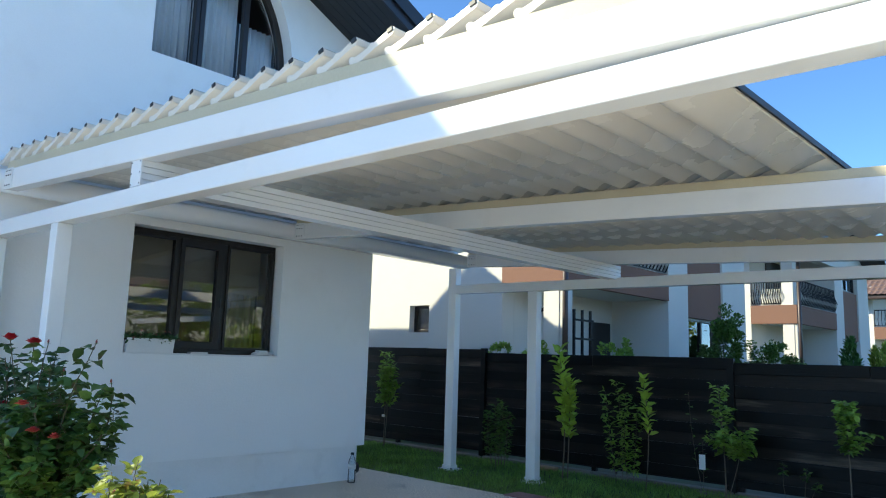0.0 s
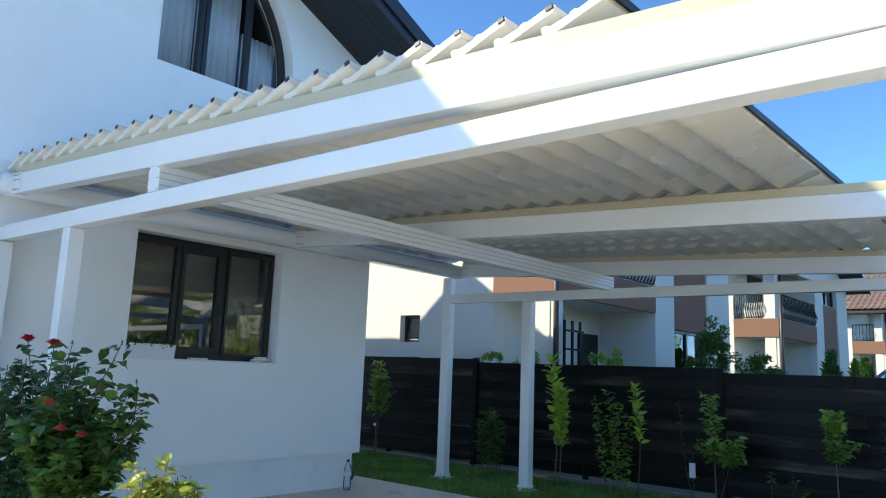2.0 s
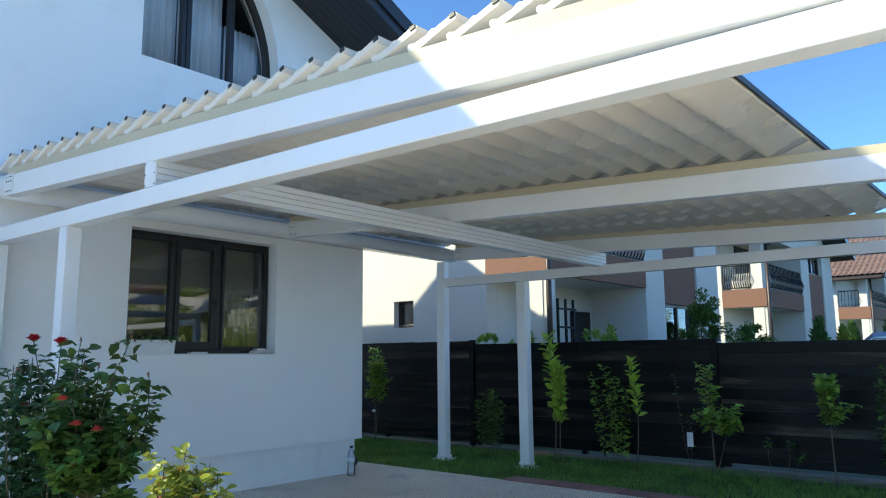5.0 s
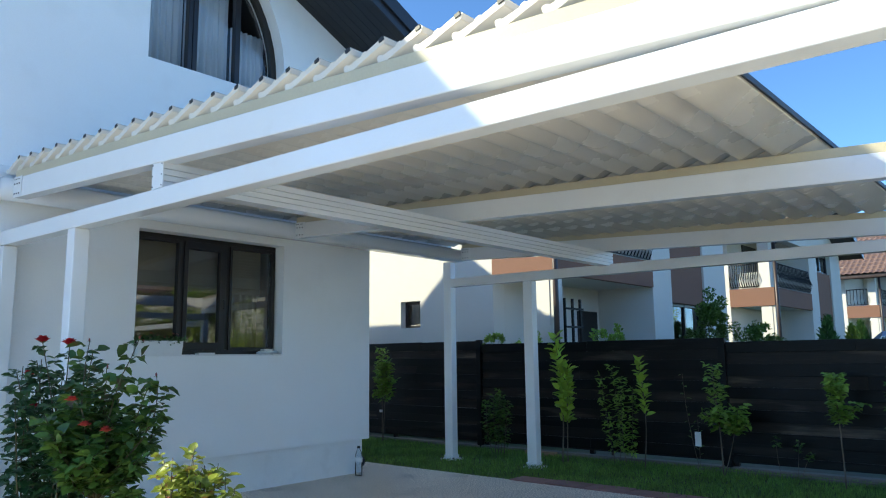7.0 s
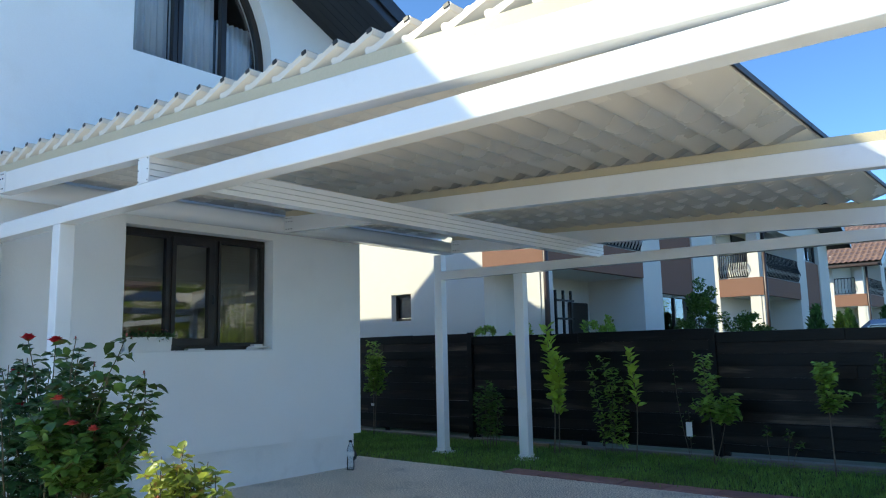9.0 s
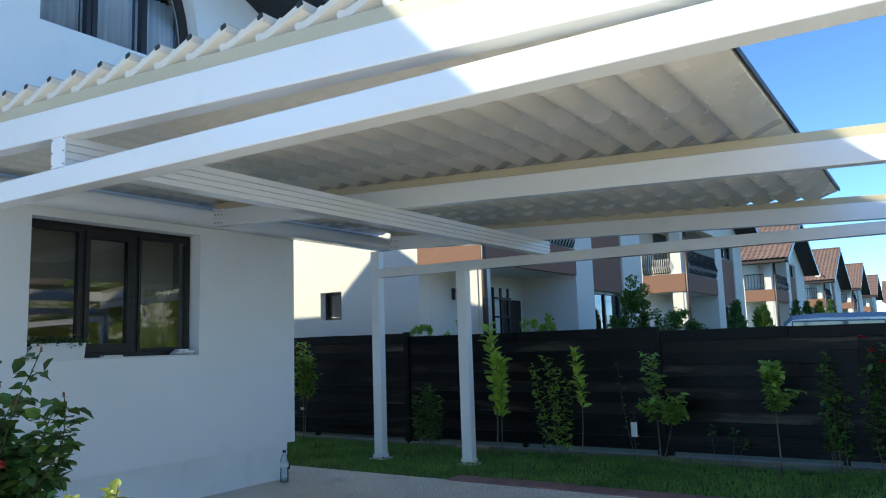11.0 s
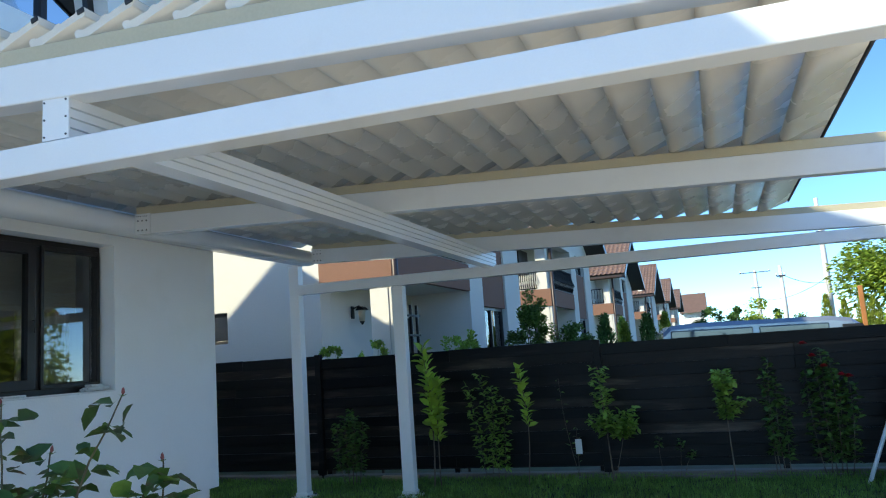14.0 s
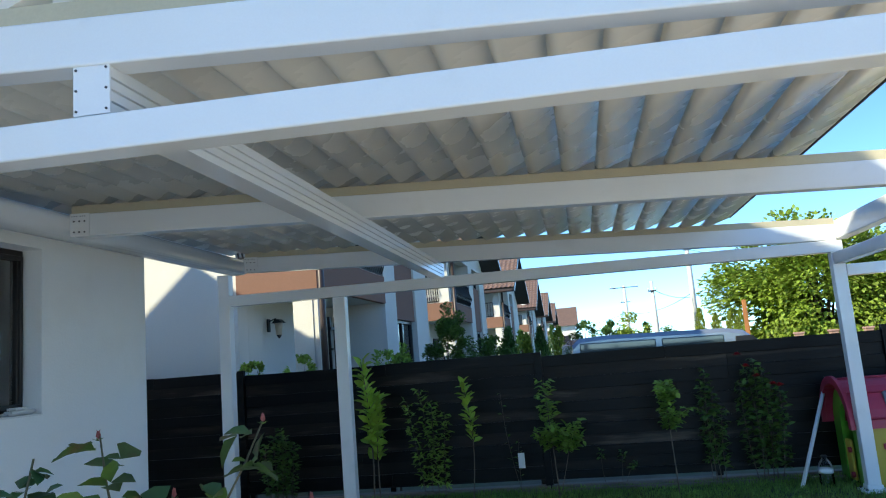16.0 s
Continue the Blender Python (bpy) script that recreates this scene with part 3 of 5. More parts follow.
# tilting louvers: one section, pushed from beam to beam
BLADE_L, BLADE_H = 0.300, 0.086
ax = Vector((BLADE_L, BLADE_H)).normalized()
section = [Vector((x_, 0.83 * z_)) for x_, z_ in ((0.000, 0.048), (0.000, 0.036), (0.003, 0.022), (0.010, 0.010), (0.021, 0.003), (0.036, 0.000), (0.054, 0.002), (0.074, 0.008), (0.100, 0.019), (0.150, 0.041), (0.200, 0.062), (0.250, 0.082), (0.285, 0.095), (0.296, 0.098), (0.302, 0.103), (0.312, 0.132), (0.300, 0.145), (0.284, 0.147), (0.268, 0.140), (0.258, 0.128), (0.175, 0.092), (0.160, 0.098), (0.140, 0.089), (0.130, 0.074), (0.040, 0.046), (0.030, 0.054), (0.010, 0.056))]


def blade_mesh(v0, v1):
    bm = bmesh.new()
    ring = []
    for v in (v0, v1):
        ring.append([bm.verts.new((p.x, v, p.y)) for p in section])
    n = len(section)
    for i in range(n):
        f = bm.faces.new((ring[0][i], ring[0][(i + 1) % n], ring[1][(i + 1) % n], ring[1][i]))
        f.smooth = i < 13
    bm.faces.new(ring[0][::-1])
    bm.faces.new(ring[1])
    bmesh.ops.recalc_face_normals(bm, faces=bm.faces)
    me = bpy.data.meshes.new("louver_blade")
    bm.to_mesh(me)
    bm.free()
    me.materials.append(BLADE)
    return me


def cap_mesh():
    bm = bmesh.new()
    c = Vector((0.284, 0.106))
    add_box(bm, -0.019, 0.019, -0.006, 0.0, -0.012, 0.012, 0.003)
    r = Matrix.Rotation(-math.atan2(ax.y, ax.x), 4, "Y")
    for v in bm.verts:
        v.co = r @ v.co + Vector((c.x, 0, c.y))
    me = bpy.data.meshes.new("end_cap")
    bm.to_mesh(me)
    bm.free()
    me.materials.append(RUBBER)
    return me


STEP, FIRST, COUNT = 0.2395, 2.895, 24
BLADE_Z = 2.990
CAP = cap_mesh()
for v0, v1 in ((VA + 0.022, VB + 0.05), (VB + 0.056, VC + 0.09)):
    me = blade_mesh(v0 - VB, v1 - VB)
    for k in range(COUNT):
        u = FIRST - STEP * k
        ob = place(new("louver_blade", me), pergola)
        ob.matrix_basis = Matrix.Translation(W(u, VB, BLADE_Z, FALL)) @ Matrix.Rotation(0.006 * math.sin(k * 2.1), 4, "Y")
        cp = place(new("end_cap", CAP), ob)
        cp.matrix_parent_inverse = Matrix.Identity(4)
        cp.location = (0, v0 - VB, 0)
        cp["label"] = "small black rubber end cap"
for v0, v1 in ((VA + 0.022, VB + 0.05), (VB + 0.056, VC + 0.09)):
    bm = bmesh.new()
    add_box(bm, 0.313, 0.328, v0 - VB, v1 - VB, 0.084, 0.124, 0.003)
    bmesh.ops.transform(bm, matrix=Matrix.Translation(W(FIRST, VB, BLADE_Z, FALL)), verts=bm.verts)
    part("edge_seal", bm, RUBBER, pergola, "black rubber seal along the last blade")

# ---- fence ----
FY = 9.36
fence = thing("fence", "black-stained overlapping horizontal board fence", "fence", (-3.5, FY, 0))
rng = random.Random(7)
for x0, x1, top in ((-15.5, -11.56, 1.74), (-11.5, -7.56, 1.72), (-7.46, -3.54, 1.665), (-3.46, 0.50, 1.605), (0.58, 4.5, 1.585), (4.56, 8.5, 1.57)):
    z, i = top, 0
    while z > 0.12:
        h = rnd(rng, 0.135, 0.155)
        front = i % 2 == 0
        y = FY if front else FY + 0.03
        cut = rnd(rng, 1.3, 2.7)
        for a, b in ((x0, x0 + cut), (x0 + cut + 0.0004, x1)):
            tilt = rnd(rng, -0.004, 0.004)
            bm = bmesh.new()
            add_box(bm, a, b, y + rnd(rng, -0.004, 0.004), y + 0.024, max(0.1, z - h), z + (0.0 if front else 0.012), 0.004, 1)
            for v in bm.verts:
                v.co.z += tilt * (v.co.x - a)
            part("board", bm, FENCE if front else FENCE_BACK, fence)
        z -= h - (0.0 if front else 0.012)
        i += 1
    for xp in (x0 + 0.03, (x0 + x1) / 2, x1 - 0.03):
        boxed("fence_post", xp - 0.035, xp + 0.035, FY + 0.056, FY + 0.12, 0.0, top - 0.03, FENCE_BACK, fence)
    boxed("kerb", x0 - 0.02, x1 + 0.055, FY - 0.03, FY + 0.10, -0.1, 0.045, CONCRETE, fence, 0.008, "grey concrete kerb under the boards")
for xp, top in ((-7.51, 1.735), (-3.50, 1.66), (0.54, 1.66), (-11.53, 1.76)):
    boxed("end_post", xp - 0.045, xp + 0.045, FY - 0.028, FY + 0.05, 0.0, top, FENCE, fence)


# ---- neighbouring houses along the street ----
XF = -6.80


def tile_slope(name, x0, x1, yr, zr, ye, ze, parent, wave=0.24, courses=12):
    """A tiled slope: stepped courses with waves, from ridge to eave."""
    nx_ = max(8, int((x1 - x0) / (wave / 4)))
    verts, faces = [], []
    for c in range(courses):
        for e in (0, 1):
            t = (c + e) / courses
            y, z = yr + (ye - yr) * t, zr + (ze - zr) * t + (0.0 if e == 0 else 0.035)
            for i in range(nx_ + 1):
                x = x0 + (x1 - x0) * i / nx_
                verts.append((x, y, z + 0.022 * math.sin(2 * math.pi * (x - x0) / wave)))
    w = nx_ + 1
    for r in range(2 * courses - 1):
        for i in range(nx_):
            faces.append((r * w + i, r * w + i + 1, (r + 1) * w + i + 1, (r + 1) * w + i))
    return solid(name, verts, faces, TILE, parent, smooth=False)


def iron_rail(parent, a, b, z0, z1, n):
    """Wrought-iron railing with bellied bars between two corners."""
    a, b = Vector(a), Vector(b)
    out = (b - a).normalized()
    side = Vector((out.y, -out.x))
    rail = tube("railing", [(a.x, a.y, z1), (b.x, b.y, z1)], 0.02, IRON, parent, 6, "black wrought-iron railing")
    tube("rail", [(a.x, a.y, z0), (b.x, b.y, z0)], 0.016, IRON, rail, 6)
    for i in range(n + 1):
        p = a + (b - a) * (i / n)
        pts = []
        for s, o in ((0, 0), (0.15, 0.05), (0.35, 0.10), (0.6, 0.03), (0.8, 0.0), (1, 0)):
            q = p + side * o
            pts.append((q.x, q.y, z0 + (z1 - z0) * s))
        tube("bar", pts, 0.016, IRON, rail, 5)


def neighbour(y0, detail=2, width=7.9, dz=0.0, xf=XF, label="white and brown terraced house with a tiled gable roof"):
    h = thing("house", label, "house", (-10, y0 + width / 2, 0), "houses along the street")
    yN = y0 + width
    xi = xf - 1.33          # inner wall of porch and balcony
    ridge, top = y0 + width / 2, 7.10 + dz
    rl = lambda y: top - PITCH * abs(y - ridge)
    band0, band1 = 2.89 + dz, 3.44 + dz
    pier_a, pan_a, pan_b = y0 + 3.9, y0 + 4.85, y0 + 6.75
    # main block
    if detail > 1:
        bm = bmesh.new()
        add_box(bm, -17.0, -10.53, y0, y0 + 0.35, 0, 5.0 + dz)
        add_box(bm, -9.98, xi, y0, y0 + 0.35, 0, 5.0 + dz)
        add_box(bm, -10.531, -9.979, y0, y0 + 0.35, 0, 2.06)
        add_box(bm, -10.531, -9.979, y0, y0 + 0.35, 2.60, 5.0 + dz)
        part("wall", bm, STUCCO_N, h)
        bm = bmesh.new()
        for r in ((-10.53, -10.47, 2.06, 2.60), (-10.04, -9.98, 2.06, 2.60), (-10.47, -10.04, 2.06, 2.12), (-10.47, -10.04, 2.54, 2.60)):
            add_box(bm, r[0], r[1], y0 + 0.14, y0 + 0.2, r[2], r[3], 0.004)
        wf = part("window", bm, FRAME, h, "small dark square window")
        boxed("pane", -10.48, -10.03, y0 + 0.165, y0 + 0.172, 2.11, 2.55, GLASS, wf, 0)
        boxed("curtain", -10.5, -10.0, y0 + 0.26, y0 + 0.27, 2.08, 2.58, BLIND, wf, 0)
    else:
        boxed("wall", -17.0, xi, y0, y0 + 0.35, 0, 5.0 + dz, STUCCO_N, h, 0)
    boxed("wall", -17.0, xi, yN - 0.35, yN, 0, 5.0 + dz, STUCCO_N, h, 0)
    boxed("wall", -17.3, -17.001, y0, yN, 0, 5.0 + dz, STUCCO_N, h, 0)
    # wall behind porch and balcony
    boxed("porch_wall", xi - 0.3, xi + 0.002, y0 + 0.352, pier_a, 0, 5.3 + dz, STUCCO_N, h, 0)
    d = boxed("door", xi + 0.004, xi + 0.05, y0 + 2.95, y0 + 3.75, 0.05, 2.42 + dz, FRAME, h, 0.01, "dark brown entrance door")
    tube("door_handle", [(xi + 0.06, y0 + 3.05, 1.0), (xi + 0.10, y0 + 3.05, 1.0), (xi + 0.10, y0 + 3.17, 1.0)], 0.012, STEEL, d, 6)
    if detail > 1:
        boxed("balcony_door", xi + 0.004, xi + 0.05, y0 + 1.3, y0 + 2.6, band1 - 0.3, 5.0 + dz, FRAME, h, 0.01, "dark balcony door")
    # porch end wall, front wall with piers and brown panel
    boxed("pier", xi - 0.3, xf, pier_a + 0.001, pan_a, 0, 5.30 + dz, STUCCO_N, h, 0.004)
    boxed("pier", xi - 0.3, xf, pan_b, yN + 0.25, 0, 5.2 + dz, STUCCO_N, h, 0.004)
    sliced_wall("gable_wall", xf - 0.3, xf - 0.003, [y0 + 0.1, ridge, yN - 0.1], lambda y, s: [(5.0 + dz, rl(y))], STUCCO_N, h, "", "", "")
    pz = 2.62 + dz
    boxed("brown_panel", xf - 0.25, xf - 0.05, pan_a, pan_b, pz, 4.30 + dz, BROWN, h, 0.0, "smooth brown render panel")
    boxed("panel_base", xf - 0.25, xf - 0.05, pan_a, pan_b, 0, 0.6, BROWN, h, 0.0)
    for z0, z1 in ((0.6, pz), (4.30 + dz, 5.0 + dz)):
        wdw = frame_bars("window", h, xf - 0.2, xf - 0.13, [(pan_a, pan_a + 0.08, z0, z1), (pan_b - 0.08, pan_b, z0, z1), ((pan_a + pan_b) / 2 - 0.04, (pan_a + pan_b) / 2 + 0.04, z0, z1), (pan_a, pan_b, z0, z0 + 0.07), (pan_a, pan_b, z1 - 0.07, z1)], FRAME)
        boxed("pane", xf - 0.18, xf - 0.172, pan_a + 0.05, pan_b - 0.05, z0 + 0.04, z1 - 0.04, GLASS, wdw, 0)
        boxed("curtain", xf - 0.30, xf - 0.292, pan_a + 0.01, pan_b - 0.01, z0, z1, CURTAIN, wdw, 0)
    # corner pier, balcony slab and parapet
    boxed("corner_pier", xf - 0.42, xf - 0.10, y0 + 0.004, y0 + 0.34, 0, 5.1 + dz, STUCCO_N, h, 0.006)
    boxed("balcony_floor", xi + 0.01, xf - 0.09, y0 + 0.09, pier_a - 0.01, band0 + 0.02, band0 + 0.22, STUCCO_N, h, 0)
    boxed("parapet", xi + 0.003, xf, y0 - 0.03, y0 + 0.08, band0, band1, BROWN, h, 0.004, "brown balcony parapet")
    boxed("parapet", xf - 0.08, xf + 0.02, y0 + 0.081, pier_a - 0.003, band0, band1, BROWN, h, 0.004, "brown balcony parapet")
    if detail:
        n = 12 if detail > 1 else 6
        iron_rail(h, (xi + 0.05, y0 + 0.02), (xf - 0.45, y0 + 0.02), band1 + 0.05, band1 + 0.75, n)
        iron_rail(h, (xf - 0.03, y0 + 0.4), (xf - 0.03, pier_a - 0.05), band1 + 0.05, band1 + 0.75, 2 * n)
        tube("downpipe", [(xf + 0.09, y0 - 0.09, 0.0), (xf + 0.09, y0 - 0.09, 5.0 + dz)], 0.05, PIPE, h, 10, "brown rainwater pipe at the corner")
        boxed("pipe_shelf", xf - 0.10, xf - 0.02, y0 + 0.02, y0 + 0.30, 0, band0 - 0.002, STUCCO_N, h, 0.004)
    # roof
    xr0, xr1 = -17.8, xf + 0.78
    for s in (1, -1):
        ye = ridge + s * (width / 2 + 0.55)
        ze = rl(ye)
        tile_slope("tiles", xr0 if detail > 1 else -13.0, xr1, ridge, top + 0.22, ye, ze + 0.22, h)
        prism("soffit", [(ridge, top + 0.0), (ye, ze + 0.0), (ye, ze + 0.17), (ridge, top + 0.17)], "x", xr0, xr1 - 0.02, SOFFIT, h, "dark boarded soffit")
        prism("rake_fascia", [(ridge, top - 0.04), (ye, ze - 0.04), (ye, ze + 0.22), (ridge, top + 0.22)], "x", xr1 - 0.018, xr1 + 0.02, FASCIA, h)
        g0, g1 = (ye + 0.005, ye + 0.12) if s > 0 else (ye - 0.12, ye - 0.005)
        boxed("eave_gutter", xr0, xr1 - 0.1, g0, g1, ze + 0.02, ze + 0.14, PIPE, h, 0.03)
    prism("ridge_cap", [(ridge - 0.12, top + 0.2), (ridge, top + 0.29), (ridge + 0.12, top + 0.2)], "x", xr0, xr1, TILE, h)
    return h


n1 = neighbour(10.60, 2, label="white terraced house with brown balcony and small square window")
n2 = neighbour(22.75, 2, label="white terraced house with brown balcony and iron railings")
neighbour(37.6, 1, 9.6, 0.15)
neighbour(56.0, 1, 10.4, 0.3)
neighbour(76.0, 1, 10.4, 0.6)
neighbour(97.0, 0, 10.4, 0.7)
far = thing("house", "far white house with a brown hipped roof", "house", (-5.8, 150, 0), "houses along the street")
boxed("wall", -7.6, -3.9, 146, 158, 0, 6.2, STUCCO_N, far, 0)
prism("roof", [(145, 6.1), (152, 10.0), (159, 6.1)], "x", -8.2, -3.3, TILE, far)
boxed("window", -3.89, -3.85, 149, 151, 2.6, 4.2, FRAME, far, 0)
boxed("window", -6.4, -5.1, 145.9, 145.99, 2.6, 4.2, FRAME, far, 0)

# lantern, trellis and air conditioner at the neighbours
lan = thing("wall_lantern", "black wrought wall lantern with amber glass", "lantern", (-8.12, 11.70, 2.40))
boxed("back_plate", -8.126, -8.10, 11.65, 11.75, 2.36, 2.58, IRON, lan, 0.006)
tube("arm", [(-8.10, 11.70, 2.54), (-7.98, 11.70, 2.58), (-7.93, 11.70, 2.52)], 0.012, IRON, lan, 6)
prism("lantern_cap", [(-8.02, 2.50), (-7.84, 2.50), (-7.90, 2.56), (-7.96, 2.56)], "y", 11.61, 11.79, IRON, lan)
tube("lantern_glass", [(-7.93, 11.70, 2.30), (-7.93, 11.70, 2.50)], [0.05, 0.075], AMBER, lan, 8)
tube("lantern_tip", [(-7.93, 11.70, 2.24), (-7.93, 11.70, 2.30)], [0.01, 0.05], IRON, lan, 8)

tr = thing("trellis", "dark wooden plant trellis standing beside the porch", "trellis", (-6.72, 11.06, 0))
for y in (10.80, 11.06, 11.32):
    boxed("upright", -6.745, -6.705, y - 0.02, y + 0.02, -0.09, 2.46, FENCE_BACK, tr, 0.003)
for z in (0.5, 0.86, 1.22, 1.58, 1.94, 2.26):
    boxed("crossbar", -6.703, -6.675, 10.76, 11.36, z, z + 0.035, FENCE_BACK, tr, 0.003)

ac = thing("air_conditioner", "cream outdoor air conditioner unit on the balcony", "air conditioner", (-7.55, 23.1, 3.15))
boxed("casing", -7.95, -7.15, 22.95, 23.25, 3.20, 3.95, AC_WHITE, ac, 0.02)
tube("fan_grille", [(-7.6, 22.949, 3.6), (-7.6, 22.93, 3.6)], [0.27, 0.25], POLE, ac, 20)
boxed("support", -7.9, -7.2, 22.98, 23.2, 3.11, 3.20, IRON, ac, 0)

# ---- parked van ----
VAN = Matrix.Translation((-3.25, 16.5, -0.09)) @ Matrix.Rotation(radians(9), 4, "Z") @ Matrix.Rotation(radians(0.9), 4, "Y") @ Matrix.Diagonal((0.83, 0.93, 0.935, 1.0))
van = thing("van", "silver panel van with dark side windows parked behind the fence", "van", (-1, 17.4, -0.09))
side = [(0.0, 0.42), (0.0, 1.25), (0.10, 1.95), (0.30, 2.10), (0.9, 2.14), (4.15, 2.13), (4.65, 2.06), (5.05, 1.80), (5.5, 1.40), (5.85, 1.22), (6.0, 1.0), (6.03, 0.42)]


def rounded(profile, y0, y1, inset=0.10):
    verts, faces, n = [], [], len(profile)
    cx, cz = sum(p[0] for p in profile) / n, sum(p[1] for p in profile) / n
    for y, k in ((y0, inset), (y0 + inset, 0.0), (y1 - inset, 0.0), (y1, inset)):
        for x, z in profile:
            zz = z - (k if z > 1.9 else 0) - (k * 0.3 if 1.3 < z <= 1.9 else 0)
            verts.append(VAN @ Vector((x, y, zz)))
    for r in range(3):
        for i in range(n):
            faces.append((r * n + i, r * n + (i + 1) % n, (r + 1) * n + (i + 1) % n, (r + 1) * n + i))
    faces += [tuple(range(n))[::-1], tuple(range(3 * n, 4 * n))]
    return verts, faces


v_, f_ = rounded(side, 0.0, 1.95)
solid("body", v_, f_, VAN_PAINT, van)
for a, b, c, d_ in ((0.28, 2.3, 1.36, 1.985), (2.45, 4.1, 1.36, 1.985), (4.4, 5.0, 1.40, 1.93)):
    bm = bmesh.new()
    add_box(bm, a, b if b != 5.0 else 5.3, -0.012, 0.02, c, d_, 0.03)
    for v in bm.verts:
        if b == 5.0 and v.co.x > 5.1 and v.co.z > 1.6:
            v.co.x -= 0.42
        v.co = VAN @ v.co
    part("side_window", bm, DARK_GLASS if b != 5.0 else RUBBER, van, "tinted side window")
bm = bmesh.new()
add_box(bm, -0.02, 0.06, 0.03, 0.16, 1.15, 1.75, 0.02)
for v in bm.verts:
    v.co = VAN @ v.co
part("tail_light", bm, LAMP_RED, van, "red tail light")
bm = bmesh.new()
add_box(bm, 5.08, 5.26, -0.20, -0.02, 1.35, 1.62, 0.05)
for v in bm.verts:
    v.co = VAN @ v.co
part("wing_mirror", bm, RUBBER, van, "black wing mirror")
for x in (1.05, 5.0):
    for y in (0.0, 1.73):
        t_ = tube("wheel", [VAN @ Vector((x, y, 0.34)), VAN @ Vector((x, y + 0.22, 0.34))], 0.34, TYRE, van, 20)
        tube("rim", [VAN @ Vector((x, y - 0.012, 0.34)), VAN @ Vector((x, y + 0.1, 0.34))], 0.21, STEEL, t_, 16)

# ---- poles, wires, stake and the low wall beyond ----
def pole(x, y, top, r, arms, label):
    p = thing("utility_pole", label, "utility pole", (x, y, -0.09), "utility poles")
    tube("shaft", [(x, y, -0.1), (x + 0.05, y, top * 0.5), (x + 0.02, y, top)], [r, r * 0.85, r * 0.6], POLE, p, 10)
    for z, w in arms:
        a = boxed("crossarm", x - w, x + w, y - 0.2, y - 0.1, z, z + 0.1, STEEL, p, 0.01)
        for s in (-1, 1):
            tube("insulator", [(x + s * w * 0.9, y - 0.15, z + 0.1), (x + s * w * 0.9, y - 0.15, z + 0.28)], 0.05, WHITE_PLASTIC, a, 6)
    return p


pole(5.95, 60, 11.2, 0.24, ((8.6, 0.3),), "tall pale concrete utility pole")
pole(2.65, 57, 6.2, 0.19, ((5.4, 0.3),), "short pale concrete utility pole")
pole(3.15, 98, 9.2, 0.30, ((7.0, 0.6), (5.6, 0.6), (8.9, 1.8)), "far lattice-armed concrete pole")
for a, b, sag in (((2.65, 56.9, 5.6), (5.95, 59.9, 4.9), 0.3), ((5.95, 59.9, 8.7), (24, 70, 6.5), 0.6), ((5.95, 59.9, 5.0), (24, 66, 5.2), 0.4), ((-12, 110, 4.5), (3.15, 97.8, 5.6), 0.8), ((3.15, 97.8, 5.7), (5.95, 60.1, 5.2), 0.7), ((5.95, 59.9, 8.0), (20, 75, 7.6), 0.3)):
    a, b = Vector(a), Vector(b)
    tube("cable", [a.lerp(b, i / 10) - Vector((0, 0, sag * 4 * (i / 10) * (1 - i / 10))) for i in range(11)], 0.02, WIRE, None, 4, "thin black overhead cable slung between poles", "cable")
boxed("stake", 1.35, 1.45, 20.55, 20.65, -0.1, 2.58, STAKE, None, 0.01, "orange-brown squared timber post standing beyond the fence", category="post")
wall_ = thing("garden_wall", "low white panel wall with pink brick posts", "wall", (9, 33, 0))
for i in range(14):
    x = 6.0 + i * 1.35
    c_ = boxed("brick_post", x - 0.15, x + 0.15, 32.85, 33.15, -0.1, 1.50, BRICK_CAP, wall_, 0.01)
    boxed("cap", x - 0.19, x + 0.19, 32.81, 33.19, 1.50, 1.58, BRICK_CAP, c_, 0.02)
    boxed("panel", x + 0.152, x + 1.198, 32.95, 33.05, -0.1, 1.38, STUCCO_N, wall_, 0)


# ---- plants ----
def leaf_spot(rng, p, out, size, droop=0.3, slim=0.55):
    d = (Vector(out) + rvec(rng) * 0.5 - Vector((0, 0, droop * rng.random()))).normalized()
    n = (Vector((0, 0, 1)) + rvec(rng) * 0.6).normalized()
    s = size * rnd(rng, 0.65, 1.15)
    return (tuple(p), tuple(d), tuple(n), s, s * slim * rnd(rng, 0.85, 1.15))


def cane(rng, a, b, bend=0.08, n=8):
    a, b = Vector(a), Vector(b)
    o = Vector((rng.gauss(0, bend), rng.gauss(0, bend), 0))
    return [a.lerp(b, i / n) + o * math.sin(math.pi * i / n) + rvec(rng) * bend * 0.08 for i in range(n + 1)]


def along(pts, s):
    f = s * (len(pts) - 1)
    i = min(int(f), len(pts) - 2)
    return pts[i].lerp(pts[i + 1], f - i), (pts[i + 1] - pts[i]).normalized()


